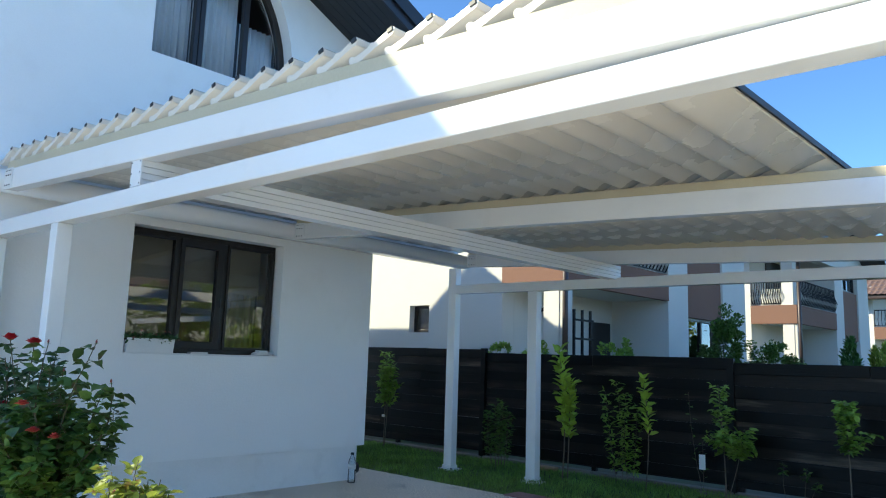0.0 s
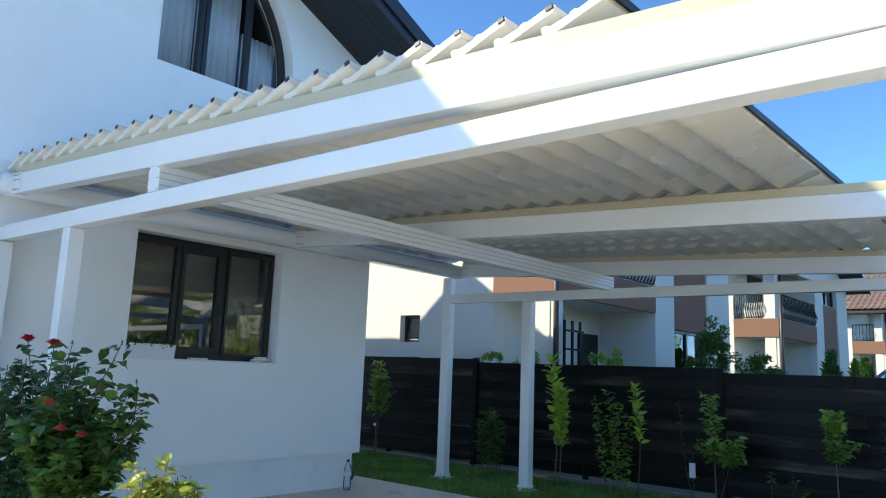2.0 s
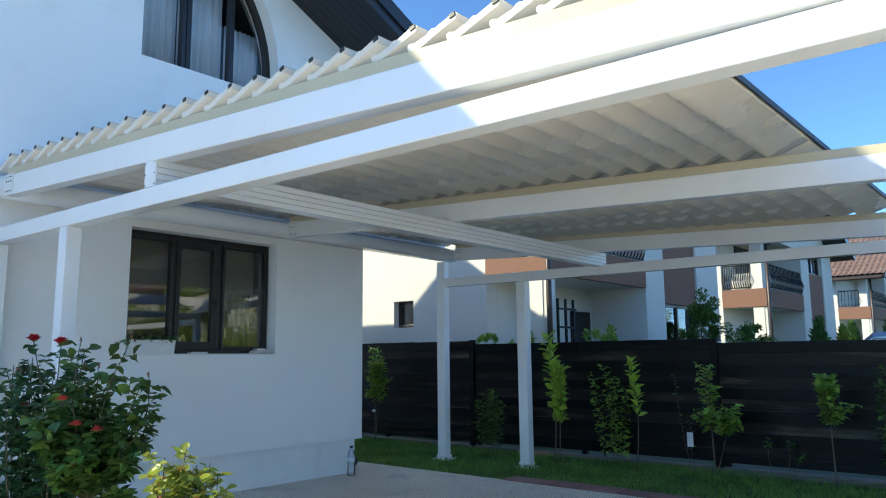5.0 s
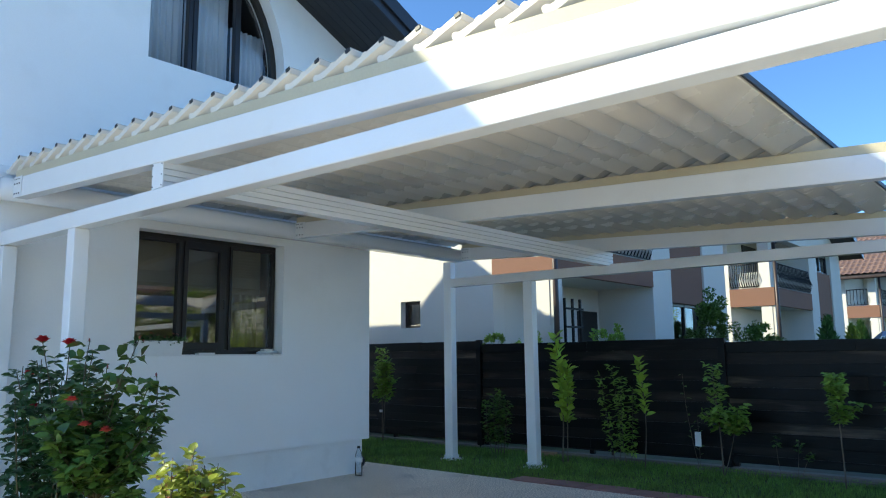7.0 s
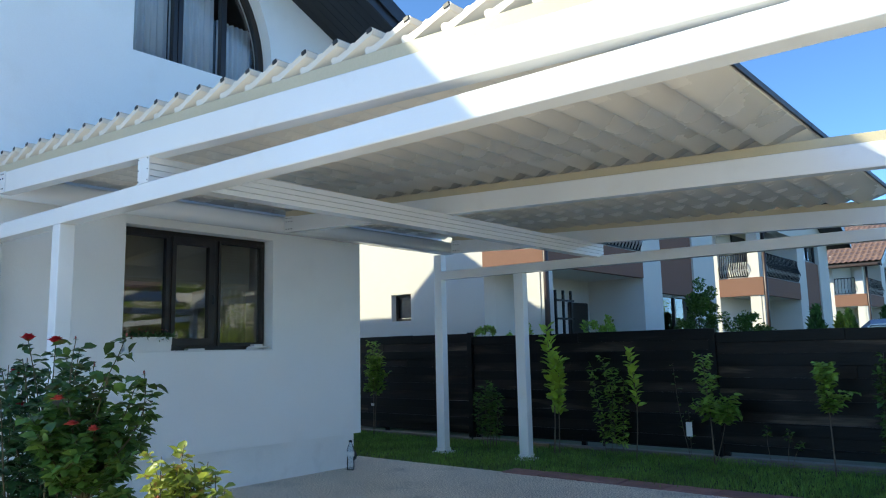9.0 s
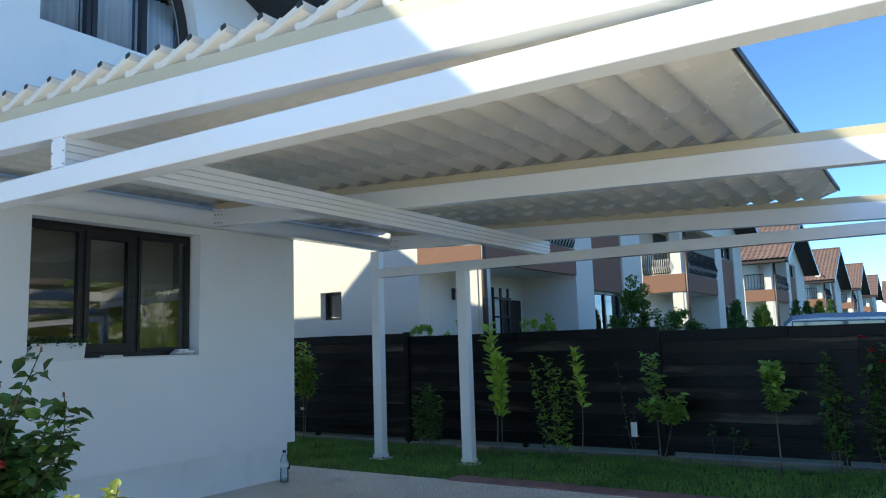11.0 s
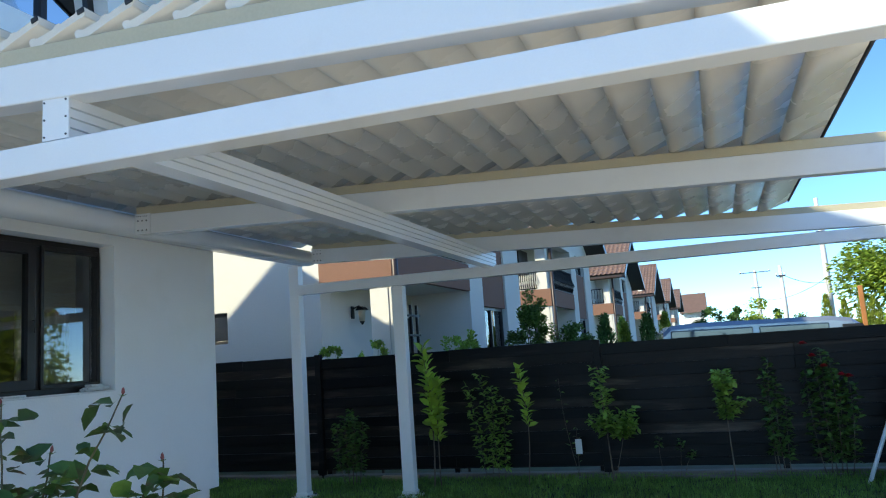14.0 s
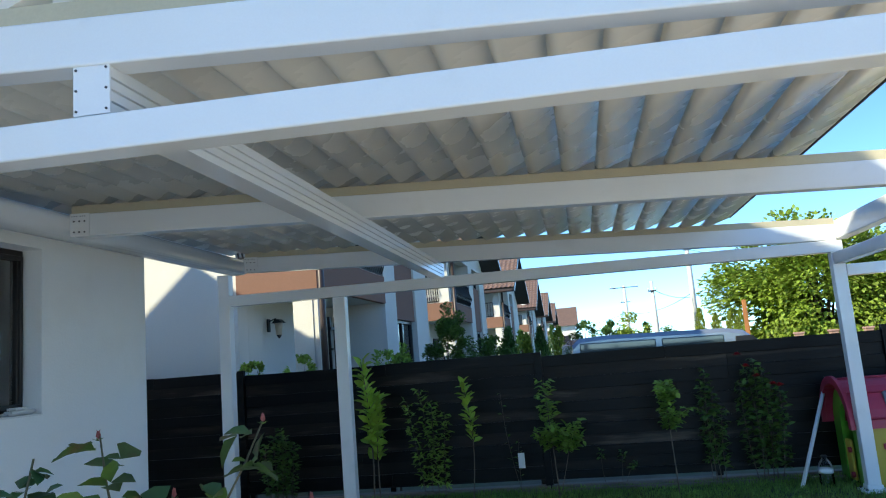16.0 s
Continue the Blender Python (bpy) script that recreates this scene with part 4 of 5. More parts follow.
def leafy(rng, spots, pts, s0, s1, count, size, reach=0.0, spray=1, droop=0.3, slim=0.55):
    for k in range(count):
        s = s0 + (s1 - s0) * (k + rng.random() * 0.7) / count
        p, d = along(pts, min(s, 0.999))
        a = k * 2.4 + rng.random() * 0.7
        side = Vector((math.cos(a), math.sin(a), rnd(rng, 0.0, 0.5)))
        for j in range(spray):
            q = p + side * reach * (j + 0.4) / spray
            spots.append(leaf_spot(rng, q, side + (rvec(rng) * 0.5 if j else Vector()), size, droop, slim))
            if spray > 1:
                cr = side.cross(Vector((0, 0, 1)))
                spots.append(leaf_spot(rng, q, side * 0.3 + cr * rng.choice((-1, 1)), size * 0.85, droop, slim))


def sapling(seed, name, label, x, y, stems, mat_leaf, size, count, group="", slim=0.55, reach=0.0, spray=1, category="sapling", side=0):
    """stems: (base dx, tip dx, tip dy, height, leaf start, radius)."""
    rng = random.Random(seed)
    t = thing(name, label, category, (x, y, -0.02), group)
    spots = []
    for dx, tx, ty, hgt, s0, r in stems:
        pts = cane(rng, (x + dx, y, -0.03), (x + tx, y + ty, hgt), 0.03)
        tube("stem", pts, [r * (1 - 0.6 * i / 8) for i in range(9)], STEM, t, 6)
        leafy(rng, spots, pts, s0, 1.0, count, size, reach, spray, -1.3 if mat_leaf is LEAF_LIME else 0.3, slim)
        for i in range(side):
            s = rnd(rng, s0, 0.85)
            p, d = along(pts, s)
            a = rng.random() * 6.28
            q = p + Vector((math.cos(a) * rnd(rng, 0.1, 0.24), math.sin(a) * 0.12, rnd(rng, 0.06, 0.2)))
            tw = cane(rng, p, q, 0.01, 4)
            tube("twig", tw, r * 0.35, STEM, t, 5)
            leafy(rng, spots, tw, 0.2, 1.0, max(5, count // 5), size, reach, spray, slim=slim)
    leaves("leaves", spots, mat_leaf, t, "stuff")
    return t


G1 = "young plants along the fence"
sapling(1, "sapling", "tall lime-green magnolia sapling before the dark fence", -5.55, 8.70, [(0.0, -0.06, 0.0, 1.72, 0.42, 0.011), (0.09, 0.10, 0.05, 1.28, 0.42, 0.009)], LEAF_LIME, 0.165, 64, G1, 0.6, 0.04)
sapling(2, "sapling", "slim lime-green sapling with upright leaves", -4.37, 8.78, [(0.0, -0.02, 0.0, 1.38, 0.5, 0.008)], LEAF_LIME, 0.125, 56, G1, 0.55, 0.02)
sapling(3, "sapling", "spreading green sapling with toothed leaves", -3.36, 8.79, [(0.0, -0.07, 0.0, 1.34, 0.40, 0.010), (0.0, 0.22, 0.0, 0.82, 0.6, 0.006)], LEAF_FRESH, 0.095, 40, G1, 0.55, 0.10, 2, side=5)
sapling(4, "sapling", "round-headed green sapling on a bare thin stem", -2.04, 8.78, [(0.0, -0.03, 0.0, 1.22, 0.56, 0.010)], LEAF_FRESH, 0.078, 70, G1, 0.75, 0.085, 2, side=4)
sapling(5, "shrub", "low dark green shrub beside the post", -6.76, 8.85, [(0.05 * i - 0.1, 0.09 * i - 0.2, 0.04 * (i % 3), 0.95 - 0.08 * abs(i - 2), 0.2, 0.007) for i in range(5)], LEAF_MID, 0.08, 34, G1, 0.6, 0.06, 2, "shrub")
sapling(6, "climber", "dark leafy climber hanging against the fence", -4.92, 9.22, [(0.08 * i - 0.1, 0.16 * i - 0.28, 0.02, 1.32 - 0.15 * abs(i - 1), 0.12, 0.005) for i in range(4)], LEAF_FRESH, 0.095, 36, G1, 0.42, 0.05, 2, "climber")
sapling(7, "sapling", "small-leaved sapling near the house corner", -9.38, 8.95, [(0.0, 0.0, 0.0, 1.62, 0.5, 0.009), (0.02, 0.12, 0.0, 1.4, 0.5, 0.007)], LEAF_FRESH, 0.09, 55, G1, 0.55, 0.12, 2, side=6)
sapling(8, "climber", "dark rose shrub with grey-green leaves against the fence", -1.50, 9.20, [(0.05 * i - 0.1, 0.07 * i - 0.12, 0.0, 1.32 - 0.22 * abs(i - 1), 0.2, 0.006) for i in range(4)], LEAF_MID, 0.08, 26, G1, 0.65, 0.05, 2, "climber")
sapling(9, "climber", "full dark climbing rose with red flowers", -0.98, 9.16, [(0.05 * i - 0.12, 0.085 * i - 0.2, 0.0, 1.40 - 0.13 * abs(i - 2), 0.15, 0.007) for i in range(6)], LEAF_MID, 0.085, 34, G1, 0.68, 0.06, 2, "climber")
sapling(10, "seedling", "thin twiggy seedling with few leaves", -2.80, 9.18, [(0.0, -0.04, 0, 0.46, 0.75, 0.004), (0.16, 0.2, 0, 0.42, 0.7, 0.004), (0.2, 0.34, -0.02, 0.3, 0.7, 0.004)], LEAF_MID, 0.055, 7, G1, 0.6, 0.03, 2, "seedling")
sapling(11, "climber", "sparse climber with a paper tag", -3.88, 9.24, [(0.05, -0.12, 0, 1.22, 0.25, 0.004), (0.05, 0.06, -0.02, 0.62, 0.3, 0.004)], LEAF_MID, 0.07, 13, G1, 0.5, 0.03, 1, "climber")
for z in (0.52, 0.98):
    boxed("plant_tie", -9.41, -9.35, 8.915, 8.94, z, z + 0.045, WHITE_PLASTIC, None, 0.004, "white cloth tie knotted round the corner sapling stem", category="tie")
boxed("plant_tag", -3.84, -3.76, 9.155, 9.158, 0.29, 0.47, WHITE_PLASTIC, None, 0.0, "white paper tag tied to the climber on the fence", category="tag")
boxed("wood_offcut", -6.50, -5.98, 9.16, 9.25, -0.02, 0.055, WOOD, None, 0.004, "raw timber offcut lying on the lawn by the fence", category="wood")
boxed("lath", -3.9, 1.2, 9.17, 9.21, -0.015, 0.02, CONCRETE, None, 0.003, "pale thin lath lying along the fence foot", category="lath")


def bloom(name, at, r, material, group, label, rng, n=22, opened=1.0):
    b = thing(name, label, "flower", at, group)
    spots = []
    for k in range(n):
        f = k / n
        a = k * 2.4
        rad = r * 0.9 * f * opened
        up = Vector((math.cos(a) * (0.25 + f * opened), math.sin(a) * (0.25 + f * opened), 1.15 - 0.8 * f * opened)).normalized()
        p = Vector(at) + Vector((math.cos(a) * rad * 0.4, math.sin(a) * rad * 0.4, 0))
        inn = Vector((-math.cos(a), -math.sin(a), 0.4))
        if opened < 0.2:
            up = Vector((math.cos(a) * 0.12, math.sin(a) * 0.12, 1))
        spots.append((tuple(p), tuple(up), tuple(inn), r * rnd(rng, 0.9, 1.2), r * rnd(rng, 0.9, 1.25) * (1 if opened > 0.2 else 0.5)))
    leaves("petals", spots, material, b)
    sp = [(tuple(Vector(at) - Vector((0, 0, 0.004))), (math.cos(k * 1.26), math.sin(k * 1.26), 0.5), (0, 0, 1), r * 0.8, r * 0.25) for k in range(5)]
    leaves("sepals", sp, LEAF_MID, b)
    return b


def rose(seed, name, label, base, canes, leaf, size, per, blooms=(), spray=2, reach=0.07, mat_stem=None):
    """canes: start, end, first leaf (0..1), radius."""
    rng = random.Random(seed)
    t = thing(name, label, "rose bush", base)
    spots = []
    for a, b, s0, r in canes:
        pts = cane(rng, a, b, 0.05)
        tube("cane", pts, [r * (1 - 0.65 * i / 8) for i in range(9)], mat_stem or GREEN_STEM, t, 6)
        leafy(rng, spots, pts, s0, 0.985, per, size, reach, spray, 0.35, 0.70)
    leaves("leaves", spots, leaf, t, "stuff")
    return t


for k, p in enumerate(((-1.18, 9.08, 1.44), (-0.77, 9.05, 1.06), (-0.84, 9.05, 1.08), (-1.0, 9.08, 1.18), (-1.10, 9.08, 1.30))):
    bloom("rose_flower", p, 0.040, PETAL, "climbing rose flowers", "red rose on the climber at the fence", random.Random(140 + k))
# tall dark rose with crimson flowers
rng = random.Random(21)
can = []
for i in range(20):
    a = i * 2.4
    rx, ry = rnd(rng, 0.15, 0.78), rnd(rng, 0.05, 0.30)
    tip = Vector((-4.78 + rx * math.cos(a), 1.68 + ry * math.sin(a), rnd(rng, 1.0, 1.53)))
    can.append(((-4.78 + rx * 0.2 * math.cos(a), 1.68 + ry * 0.3 * math.sin(a), 0.0), tip, 0.42, 0.008))
can.append(((-4.6, 1.62, 0.0), (-4.86, 1.62, 1.57), 0.3, 0.008))
can.append(((-4.5, 1.64, 0.0), (-4.50, 1.64, 1.54), 0.3, 0.008))
rose(31, "rose_bush", "tall dark green rose bush with crimson flowers", (-4.55, 1.66, 0), can, LEAF_DARK, 0.076, 24)
for k, p in enumerate(((-4.86, 1.62, 1.57), (-4.50, 1.64, 1.545), (-5.30, 1.72, 1.36), (-5.28, 1.74, 1.14))):
    bloom("rose_flower", p, 0.045, PETAL, "crimson roses", "open crimson rose on the tall dark bush", random.Random(40 + k), 30, 0.62)
# standard rose with coral flowers
rng = random.Random(22)
can = [((-3.96, 1.60, 0.0), (-3.95, 1.60, 0.80), 1.2, 0.018)]
for i in range(26):
    a = i * 2.4
    rx, ry = rnd(rng, 0.12, 0.42), rnd(rng, 0.08, 0.30)
    tip = Vector((-4.0 + rx * math.cos(a), 1.60 + ry * math.sin(a), 0.98 + 0.34 * rng.random() - 0.5 * rx * (i % 3 == 0)))
    can.append(((-3.95, 1.60, 0.72), tip, 0.25, 0.006))
rose(32, "rose_bush", "round standard rose with glossy green leaves and coral flowers", (-3.96, 1.60, 0), can, LEAF_MID, 0.078, 22, reach=0.05)
for k, p in enumerate(((-3.72, 1.42, 1.13), (-3.84, 1.40, 1.25), (-3.66, 1.50, 1.10))):
    bloom("rose_flower", p, 0.027, PETAL_CORAL, "coral roses", "coral pink rose on the round bush", random.Random(50 + k))
# long shoots above the standard rose
can = []
for p in ((-3.69, 1.665, 1.56), (-4.05, 1.56, 1.56), (-3.60, 1.72, 1.37), (-3.88, 1.59, 1.415)):
    can.append(((-3.92 + (p[0] + 3.92) * 0.3, 1.60, 0.85), p, 0.25, 0.006))
rose(33, "rose_bush", "long leafy rose shoots with closed buds", (-3.90, 1.60, 0.0), can + [((-3.90, 1.66, 0.0), (-3.88, 1.62, 0.9), 1.2, 0.012)], LEAF_SHOOT, 0.080, 13, spray=2, reach=0.07)
for k, p in enumerate(((-4.05, 1.56, 1.555), (-3.69, 1.665, 1.56), (-3.88, 1.59, 1.41), (-3.60, 1.72, 1.365))):
    bloom("rose_bud", p, 0.020, PETAL_PINK, "rose buds", "closed pink rose bud on a long shoot", random.Random(60 + k), 7, 0.04)
# low yellow-leaved rose
rng = random.Random(23)
can = []
for i in range(15):
    a = i * 2.4
    rx = rnd(rng, 0.03, 0.27)
    can.append(((-3.04, 1.62, 0.0), (-3.04 + rx * math.cos(a), 1.62 + rx * 0.7 * math.sin(a), 1.06 - 0.75 * rx * rng.random() - 0.12 * rng.random()), 0.45, 0.006))
rose(34, "rose_bush", "low rose bush with yellow-green and reddish young leaves", (-3.04, 1.62, 0), can, LEAF_YELLOW, 0.064, 24)


def crown_tree(seed, name, label, x, y, trunk, centre, radii, count, size, material, group="", category="tree", clumps=34, base=-0.1):
    rng = random.Random(seed)
    t = thing(name, label, category, (x, y, base), group)
    c = Vector(centre)
    tube("trunk", [(x, y, base), (x + 0.03, y, c.z * 0.5), (c.x, c.y, c.z)], [trunk, trunk * 0.8, trunk * 0.35], BARK, t, 8)
    spots = []
    for k in range(clumps):
        d = rvec(rng)
        d = Vector((d.x * radii[0], d.y * radii[1], d.z * radii[2])) * rnd(rng, 0.45, 0.98)
        p = c + d
        if k % 3 == 0:
            tube("limb", [(x, y, c.z - radii[2] * 0.75), c.lerp(p, 0.5), p], [trunk * 0.4, trunk * 0.2, trunk * 0.06], BARK, t, 5)
        rr = min(radii) * rnd(rng, 0.22, 0.40)
        for i in range(count // clumps):
            q = p + rvec(rng) * rr * rng.random() ** 0.4
            spots.append(leaf_spot(rng, q, (q - c).normalized(), size, 0.5, 0.75))
    leaves("crown", spots, material, t, "stuff")
    return t


def thuja(seed, x, y, h, r, material, label):
    rng = random.Random(seed)
    t = thing("thuja", label, "conifer", (x, y, -0.09), "thujas along the street")
    tube("trunk", [(x, y, -0.1), (x, y, h * 0.8)], [0.05, 0.015], BARK, t, 6)
    spots = []
    for k in range(1500):
        z = h * rng.random() ** 1.2
        a = rng.random() * 6.283
        rr = r * (1 - z / h) ** 0.65 * (0.75 + 0.25 * math.sin(3 * a + 5 * z)) * rnd(rng, 0.6, 1.05)
        spots.append(leaf_spot(rng, (x + rr * math.cos(a), y + rr * math.sin(a), z), (math.cos(a) * 0.5, math.sin(a) * 0.5, 1.0), 0.16, 0, 0.35))
    leaves("foliage", spots, material, t, "stuff")


for k, (x, y, h, r, m_) in enumerate(((-4.95, 20.7, 2.35, 0.55, THUJA), (-4.45, 20.9, 2.1, 0.3, THUJA_LIGHT), (-4.85, 24.0, 2.3, 0.5, THUJA), (-4.4, 27.0, 2.5, 0.5, THUJA), (-3.75, 27.5, 2.45, 0.55, THUJA_LIGHT), (-4.6, 31.0, 2.6, 0.6, THUJA), (-4.3, 36.0, 2.8, 0.6, THUJA),
                                        (2.45, 35.0, 2.95, 0.55, THUJA_LIGHT), (3.15, 35.2, 2.65, 0.6, THUJA_LIGHT), (3.75, 34.8, 2.7, 0.65, THUJA_LIGHT), (4.4, 36, 2.75, 0.7, THUJA_LIGHT))):
    thuja(70 + k, x, y, h, r, m_, "golden green conifer standing along the street" if m_ is THUJA_LIGHT else "dense green conifer standing along the street")
crown_tree(81, "tree", "large sunlit maple with dense green crown", 8.9, 39, 0.22, (8.8, 39, 3.2), (4.9, 3.4, 3.7), 42000, 0.24, LEAF_TREE, "street trees", clumps=120)
crown_tree(82, "tree", "large sunlit maple with dense green crown", 15.2, 38, 0.22, (16.0, 38, 3.5), (4.9, 3.4, 4.0), 42000, 0.24, LEAF_TREE, "street trees", clumps=120)
for k, (x, y, z, r) in enumerate(((-0.4, 70, 2.4, 1.2), (2.0, 72, 2.9, 1.6), (4.5, 75, 2.4, 1.5), (0.8, 66, 2.0, 1.0), (-2.5, 80, 3.0, 1.5))):
    crown_tree(90 + k, "tree", "small distant garden tree", x, y, 0.08, (x, y, z), (r, r, r * 1.2), 900, 0.3, LEAF_TREE if k % 2 else THUJA, "distant garden trees", clumps=14)
crown_tree(83, "shrub", "tall dark climbing rose before the neighbouring house", -5.50, 14.1, 0.04, (-5.50, 14.1, 1.55), (0.40, 0.38, 1.30), 8500, 0.06, LEAF_MID, "", "shrub", 90)
crown_tree(84, "shrub", "leafy dark shrub with rose flowers behind the fence", -4.75, 14.6, 0.03, (-4.75, 14.6, 1.45), (0.80, 0.4, 0.66), 5000, 0.058, LEAF_MID, "", "shrub", 60)
crown_tree(85, "shrub", "light green shrub rising behind the fence", -5.62, 10.25, 0.02, (-5.62, 10.25, 1.45), (0.40, 0.22, 0.60), 1700, 0.055, LEAF_FRESH, "", "shrub", 34)
crown_tree(86, "shrub", "light green shoots rising behind the fence", -7.65, 9.95, 0.02, (-7.65, 9.95, 1.45), (0.28, 0.2, 0.40), 1000, 0.055, LEAF_FRESH, "", "shrub", 22)
crown_tree(87, "shrub", "light green shoots rising behind the fence", -6.85, 9.95, 0.02, (-6.85, 9.95, 1.45), (0.3, 0.2, 0.42), 1000, 0.055, LEAF_FRESH, "", "shrub", 22)

# the street's other side: white houses added to bounce sun, mirrored in the panes
for y in (-12, 3.5, 19):
    o = thing("house", "white house across the street, added for bounce, mirrored in the panes", "house", (24, y, 0), "houses across the street")
    boxed("wall", 20, 30, y, y + 9, -0.1, 5.2, STUCCO_N, o, 0)
    prism("roof", [(y - 0.6, 5.0), (y + 4.5, 7.4), (y + 9.6, 5.0), (y + 9.6, 5.2), (y + 4.5, 7.65), (y - 0.6, 5.2)], "x", 19.3, 30.5, TILE, o)
    prism("gable_wall", [(y + 0.2, 5.19), (y + 8.8, 5.19), (y + 4.5, 7.25)], "x", 20.0, 20.3, STUCCO_N, o)
    for a in (1.2, 5.6):
        for z in (0.9, 3.4):
            boxed("window", 19.95, 19.995, y + a, y + a + 2, z, z + 1.4, FRAME, o, 0.0)
# unseen trees: four mirrored in the panes, three screening sky from louver reflections
for k, (x, y) in enumerate(((13.5, 14.5), (14.5, 18.5), (13, 9.5), (15, 23), (14, 5.0), (13.5, 0.5), (14.5, -4.5))):
    crown_tree(100 + k, "tree", "leafy green tree across the yard, added for reflections", x, y, 0.1, (x, y, 2.7), (2.2, 2.5, 2.2), 4200, 0.20, LEAF_TREE, "garden trees", clumps=26)

# ---- small things ----
fb = thing("flower_box", "white window box with small pink flowers on the sill", "flower box", (WX - 0.04, 3.56, W_Z0))
prism("trough", [(WX - 0.13, W_Z0 + 0.003), (WX + 0.02, W_Z0 + 0.003), (WX + 0.045, W_Z0 + 0.145), (WX + 0.03, W_Z0 + 0.145), (WX + 0.012, W_Z0 + 0.12), (WX - 0.12, W_Z0 + 0.12), (WX - 0.14, W_Z0 + 0.145), (WX - 0.155, W_Z0 + 0.145)], "y", 3.31, 3.80, WHITE_PLASTIC, fb)
boxed("soil", WX - 0.118, WX + 0.010, 3.315, 3.795, W_Z0 + 0.10, W_Z0 + 0.135, EARTH, fb, 0)
rng = random.Random(5)
spots = [leaf_spot(rng, (rnd(rng, WX - 0.13, WX + 0.04), rnd(rng, 3.31, 3.82), W_Z0 + 0.13), rvec(rng) + Vector((0.3, 0, 0.9)), 0.075, 0.3, 0.4) for _ in range(420)]
leaves("leaves", spots, LEAF_DARK, fb, "stuff")
spots = []
for _ in range(16):
    c = Vector((rnd(rng, WX - 0.08, WX + 0.06), rnd(rng, 3.33, 3.80), W_Z0 + rnd(rng, 0.14, 0.22)))
    spots += [(tuple(c), tuple(rvec(rng) + Vector((0.6, 0, 0.3))), (0.2, 0, 1), 0.022, 0.018) for _ in range(6)]
leaves("flowers", spots, PETAL_PINK, fb)
boxed("tray", WX - 0.10, WX - 0.02, 4.02, 4.22, W_Z0 + 0.003, W_Z0 + 0.022, WHITE_PLASTIC, None, 0.006, "small white plastic tray lying on the window sill", category="tray")
cl = thing("bundle", "bundle of white cable clips on the window sill", "bundle", (WX - 0.05, 4.93, W_Z0))
for i in range(4):
    tube("clip", [(WX - 0.12 + 0.03 * i, 4.82, W_Z0 + 0.016 + 0.012 * (i % 2)), (WX - 0.10 + 0.028 * i, 5.04, W_Z0 + 0.020 + 0.012 * (i % 2))], 0.012, WHITE_PLASTIC, cl, 6)
boxed("box", WX - 0.11, WX - 0.03, 4.86, 4.98, W_Z0 + 0.043, W_Z0 + 0.062, WHITE_PLASTIC, cl, 0.004)


def bottle(x, y, z, h, r, label):
    b = thing("bottle", label, "bottle", (x, y, z))
    pr = [(0.92, 0.0), (1.0, 0.02), (1.0, 0.30), (0.90, 0.36), (1.0, 0.42), (1.0, 0.66), (0.75, 0.80), (0.36, 0.90), (0.36, 0.94)]
    tube("body", [(x, y, z + h * q) for p, q in pr], [r * p for p, q in pr], CLEAR, b, 14)
    tube("label", [(x, y, z + h * 0.46), (x, y, z + h * 0.60)], r * 1.012, WHITE_PLASTIC, b, 14, "pale paper wrapper")
    tube("cap", [(x, y, z + h * 0.93), (x, y, z + h)], r * 0.42, RUBBER, b, 10, "dark screw cap")


bottle(-6.98, 6.22, 0.0, 0.36, 0.048, "clear plastic water bottle standing at the plinth")
bottle(-0.51, 8.72, -0.02, 0.34, 0.075, "large clear plastic bottle on the lawn")
wb = thing("weather_box", "small white outdoor socket box on the plinth corner", "socket", (-7.3, 6.45, 0.3))
boxed("case", -7.33, -7.24, 6.437, 6.50, 0.20, 0.36, WHITE_PLASTIC, wb, 0.01)
tube("hose_reel", [(-7.28, 6.45, 0.12), (-7.28, 6.54, 0.12)], 0.07, RUBBER, wb, 14)
tube("pipe", [(-0.77, 8.73, -0.015), (-0.19, 9.30, 1.10)], 0.022, WHITE_PLASTIC, None, 10, "white plastic pipe leaning on the dark fence", "pipe")

# toy playhouse
ph = thing("playhouse", "plastic toy playhouse with red roof and green walls", "playhouse", (0.45, 8.85, 0))
px0, px1, py0, py1 = -0.20, 1.15, 8.52, 9.28
pc = (py0 + py1) / 2
arc_ = [(pc + 0.39 * math.cos(a), 0.62 + 0.42 * math.sin(a)) for a in [math.pi * k / 14 for k in range(15)]]
wall_p = [(py1, -0.02)] + arc_ + [(py0, -0.02)]
bm = bmesh.new()
hole = [(pc + 0.17 * math.cos(a), 0.60 + 0.24 * math.sin(a)) for a in [math.pi * k / 14 for k in range(15)]]
hole = [(pc + 0.17, 0.0)] + hole + [(pc - 0.17, 0.0)]
for x in (px0 + 0.02, px0 + 0.07):
    o_ = [bm.verts.new((x, y, z)) for y, z in wall_p]
    i_ = [bm.verts.new((x, y, z)) for y, z in hole]
    for k in range(len(o_) - 1):
        bm.faces.new((o_[k], o_[k + 1], i_[k + 1], i_[k]))
bm.verts.ensure_lookup_table()
n_ = len(wall_p)
for k in range(n_ - 1):
    a0, a1 = k, k + 1
    bm.faces.new((bm.verts[n_ + a0], bm.verts[n_ + a1], bm.verts[3 * n_ + a1], bm.verts[3 * n_ + a0]))
    bm.faces.new((bm.verts[a0], bm.verts[a1], bm.verts[2 * n_ + a1], bm.verts[2 * n_ + a0]))
part("end_wall", bm, PLAY_GREEN, ph, "green arched plastic wall")
roof_o = [(pc + 0.47 * math.cos(a), 0.60 + 0.51 * math.sin(a)) for a in [math.pi * k / 16 for k in range(17)]]
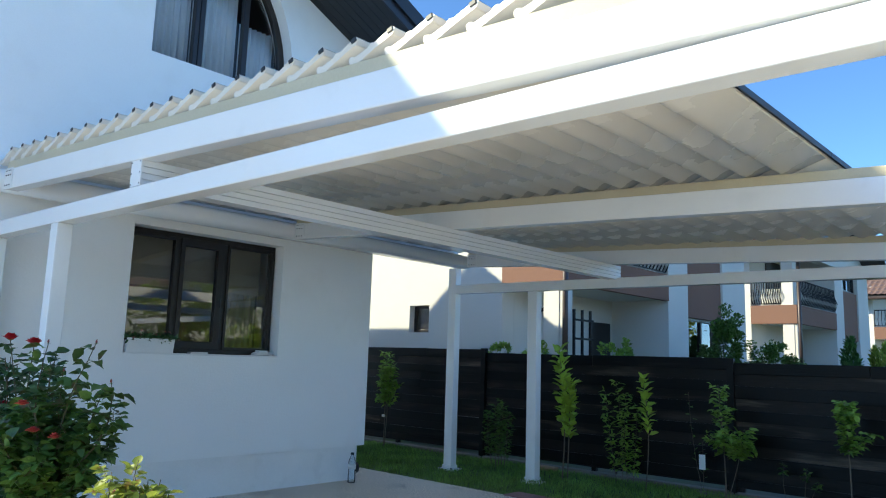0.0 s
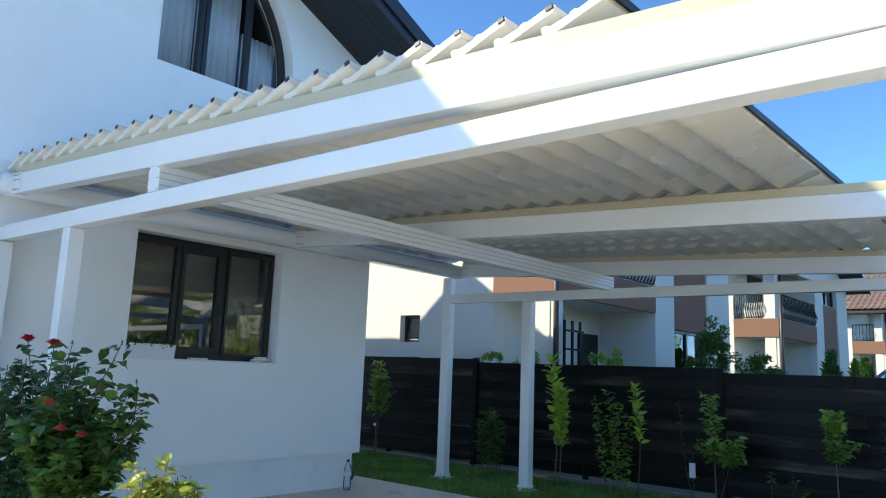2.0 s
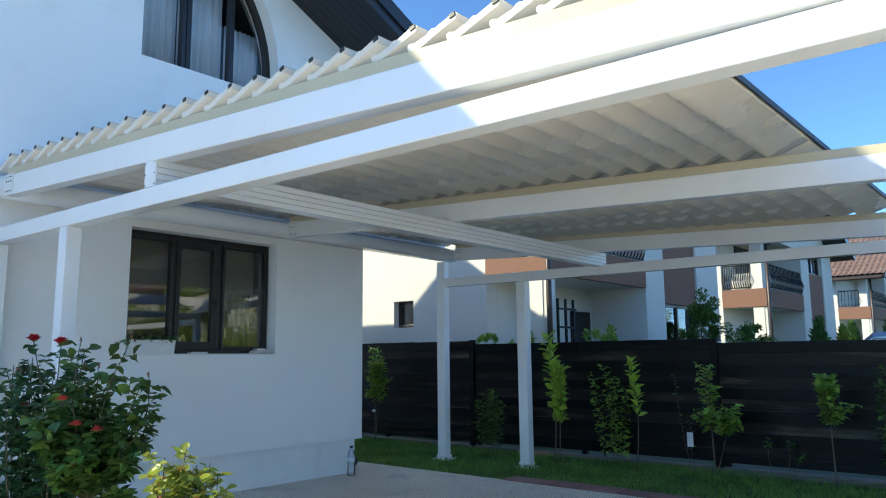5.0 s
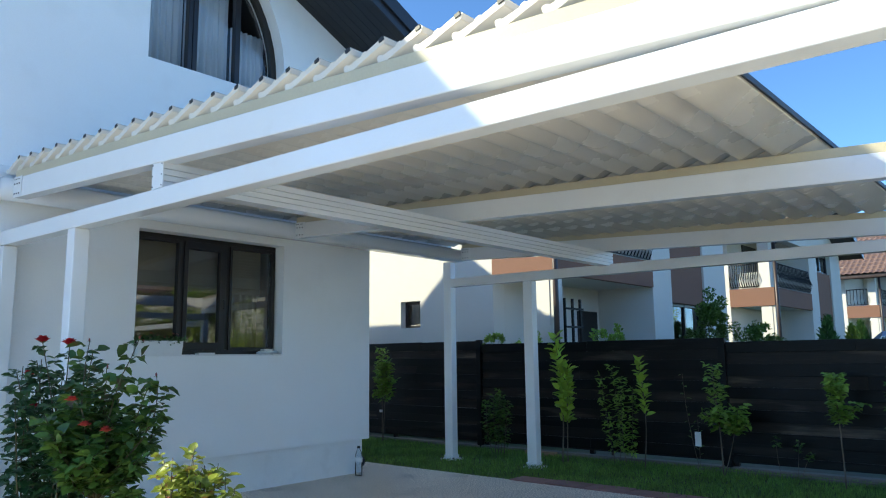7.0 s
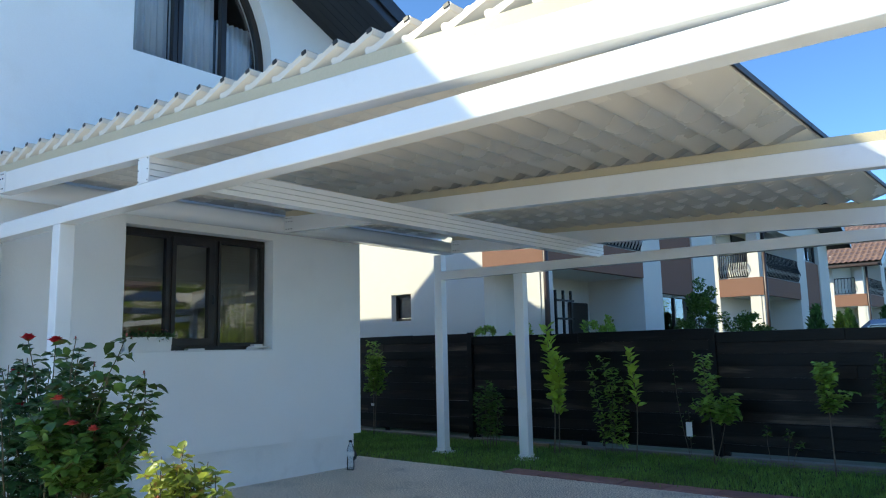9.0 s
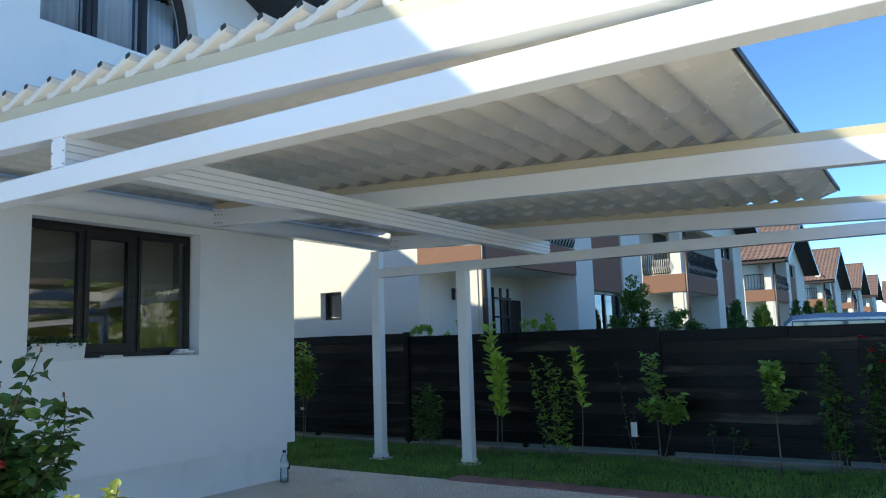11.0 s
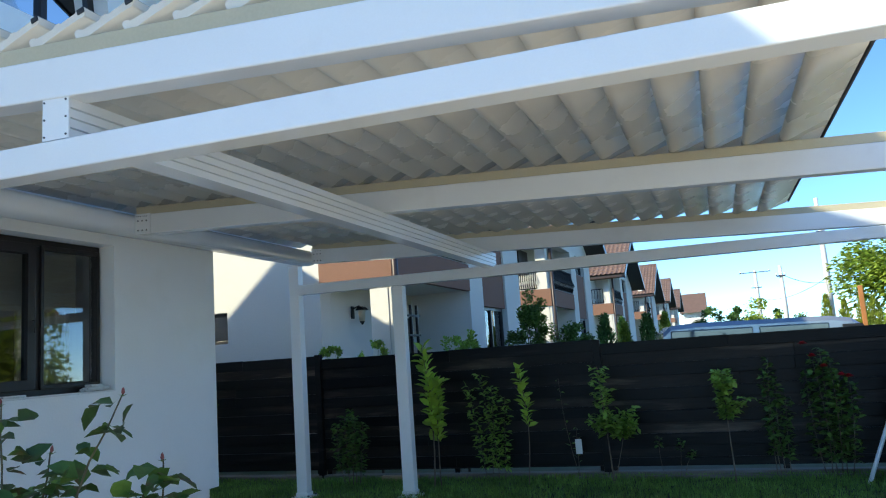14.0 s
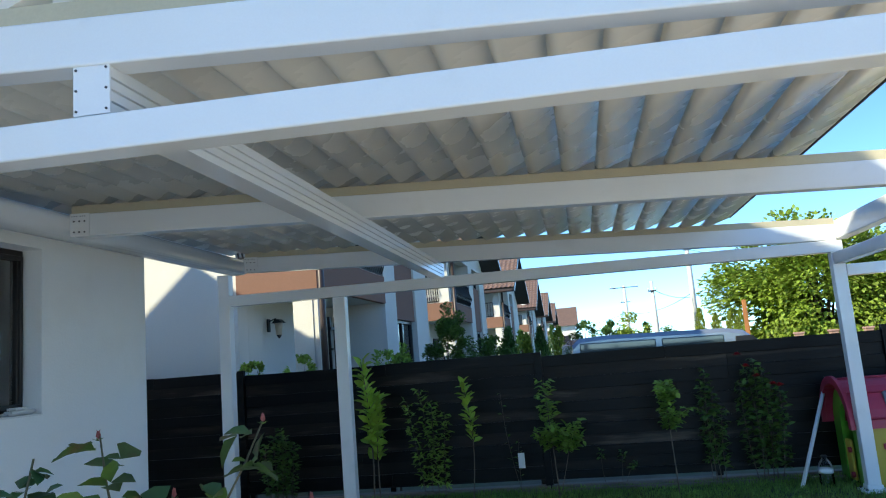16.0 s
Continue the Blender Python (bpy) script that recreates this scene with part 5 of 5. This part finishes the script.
roof_i = [(pc + 0.42 * math.cos(a), 0.60 + 0.46 * math.sin(a)) for a in [math.pi * k / 16 for k in range(17)]]
prism("roof", [(y, z) for y, z in roof_o] + [(y, z) for y, z in roof_i[::-1]], "x", px0 - 0.05, px1 + 0.05, PLAY_RED, ph)
for k in range(3, 16, 3):
    a = math.pi * k / 16
    y, z = pc + 0.475 * math.cos(a), 0.60 + 0.515 * math.sin(a)
    tube("roof_rib", [(px0 - 0.03, y, z), (px1 + 0.03, y, z)], 0.014, PLAY_RED, ph, 6)
prism("roof_lip", [(y, z) for y, z in [(pc + 0.50 * math.cos(math.pi * k / 16), 0.60 + 0.54 * math.sin(math.pi * k / 16)) for k in range(17)]] + [(y, z) for y, z in roof_i[::-1]], "x", px0 - 0.09, px0 - 0.051, PLAY_RED, ph)
for xa, xb in ((px0 + 0.30, px0 + 0.78),):
    bm = bmesh.new()
    add_box(bm, xa, xb, -0.012, 0.012, -0.14, 0.14, 0.02)
    m_ = Matrix.Translation((0, pc - 0.475 * math.cos(math.radians(28)), 0.60 + 0.51 * math.sin(math.radians(28)))) @ Matrix.Rotation(radians(-24), 4, "X")
    for v in bm.verts:
        v.co = m_ @ v.co
    part("skylight", bm, PLAY_GREY, ph, "dark grey toy window in the roof")
boxed("front_wall", px0 + 0.075, px1, py0 - 0.02, py0 + 0.03, -0.02, 0.60, PLAY_YELLOW, ph, 0.01)
boxed("back_wall", px0 + 0.075, px1, py1 - 0.03, py1 + 0.02, -0.02, 0.60, PLAY_GREEN, ph, 0.01)
boxed("far_wall", px1 - 0.04, px1, py0 + 0.031, py1 - 0.031, -0.02, 0.75, PLAY_GREEN, ph, 0.01)
for z in (0.10, 0.24, 0.38):
    boxed("slat", px0 + 0.22, px1 - 0.1, py0 - 0.045, py0 - 0.021, z, z + 0.06, PLAY_RED, ph, 0.008)
dr_ = boxed("toy_door", px0 - 0.02, px0 + 0.015, pc - 0.16, pc + 0.02, 0.03, 0.46, PLAY_YELLOW, ph, 0.02, "yellow half door")
for z in (0.10, 0.36):
    tube("hinge", [(px0 - 0.05, pc - 0.17, z), (px0 - 0.02, pc - 0.17, z)], 0.03, PLAY_RED, dr_, 10)

# red paver border between terrace and lawn
pav = thing("paver_border", "row of red concrete pavers edging the lawn", "paver", (-2, 7.2, 0), kind="structure")
rng = random.Random(9)
for i in range(14):
    x = -5.28 + 0.505 * i
    m_ = Matrix.Translation((x + 0.25, 7.22, 0.0)) @ Matrix.Rotation(rng.gauss(0, 0.02), 4, "Z")
    boxed("paver", -0.247, 0.247, -0.145, 0.145, -0.05, 0.012 + rng.random() * 0.008, PAVER, pav, 0.008, m=m_)

# grass blades on the lawn
gr = np.random.default_rng(3)
n = 62000
gx = gr.uniform(-10.5, 3.0, n)
gy = gr.uniform(7.08, 9.33, n)
keep = ~((gx > -5.3) & (gx < 1.9) & (gy < 7.38) & (gr.random(n) < 0.94))
keep &= ~((gy < 7.2) & (gr.random(n) < 0.6))
gx, gy = gx[keep], gy[keep]
n = len(gx)
h = gr.uniform(0.018, 0.062, n) * (0.8 + 0.35 * np.sin(gx * 2.1) * np.sin(gy * 3.3))
a = gr.uniform(0, 6.283, n)
w = gr.uniform(0.002, 0.0055, n)
lean = gr.uniform(0.1, 0.7, n) * h
b = gr.uniform(0, 6.283, n)
P = np.stack([gx, gy, np.full(n, -0.02)], 1)
S = np.stack([np.cos(a) * w, np.sin(a) * w, np.zeros(n)], 1)
T = P + np.stack([np.cos(b) * lean, np.sin(b) * lean, h + 0.02], 1)
Mm = P + np.stack([np.cos(b) * lean * 0.35, np.sin(b) * lean * 0.35, h * 0.6 + 0.02], 1)
V = np.stack([P - S, P + S, Mm + S * 0.7, Mm - S * 0.7, T], 1).reshape(-1, 3)
faces = []
for i in range(n):
    k = 5 * i
    faces += [(k, k + 1, k + 2, k + 3), (k + 3, k + 2, k + 4)]
solid("grass", V, faces, GRASS, None, "short uneven green lawn grass along the fence", kind="stuff", category="grass")
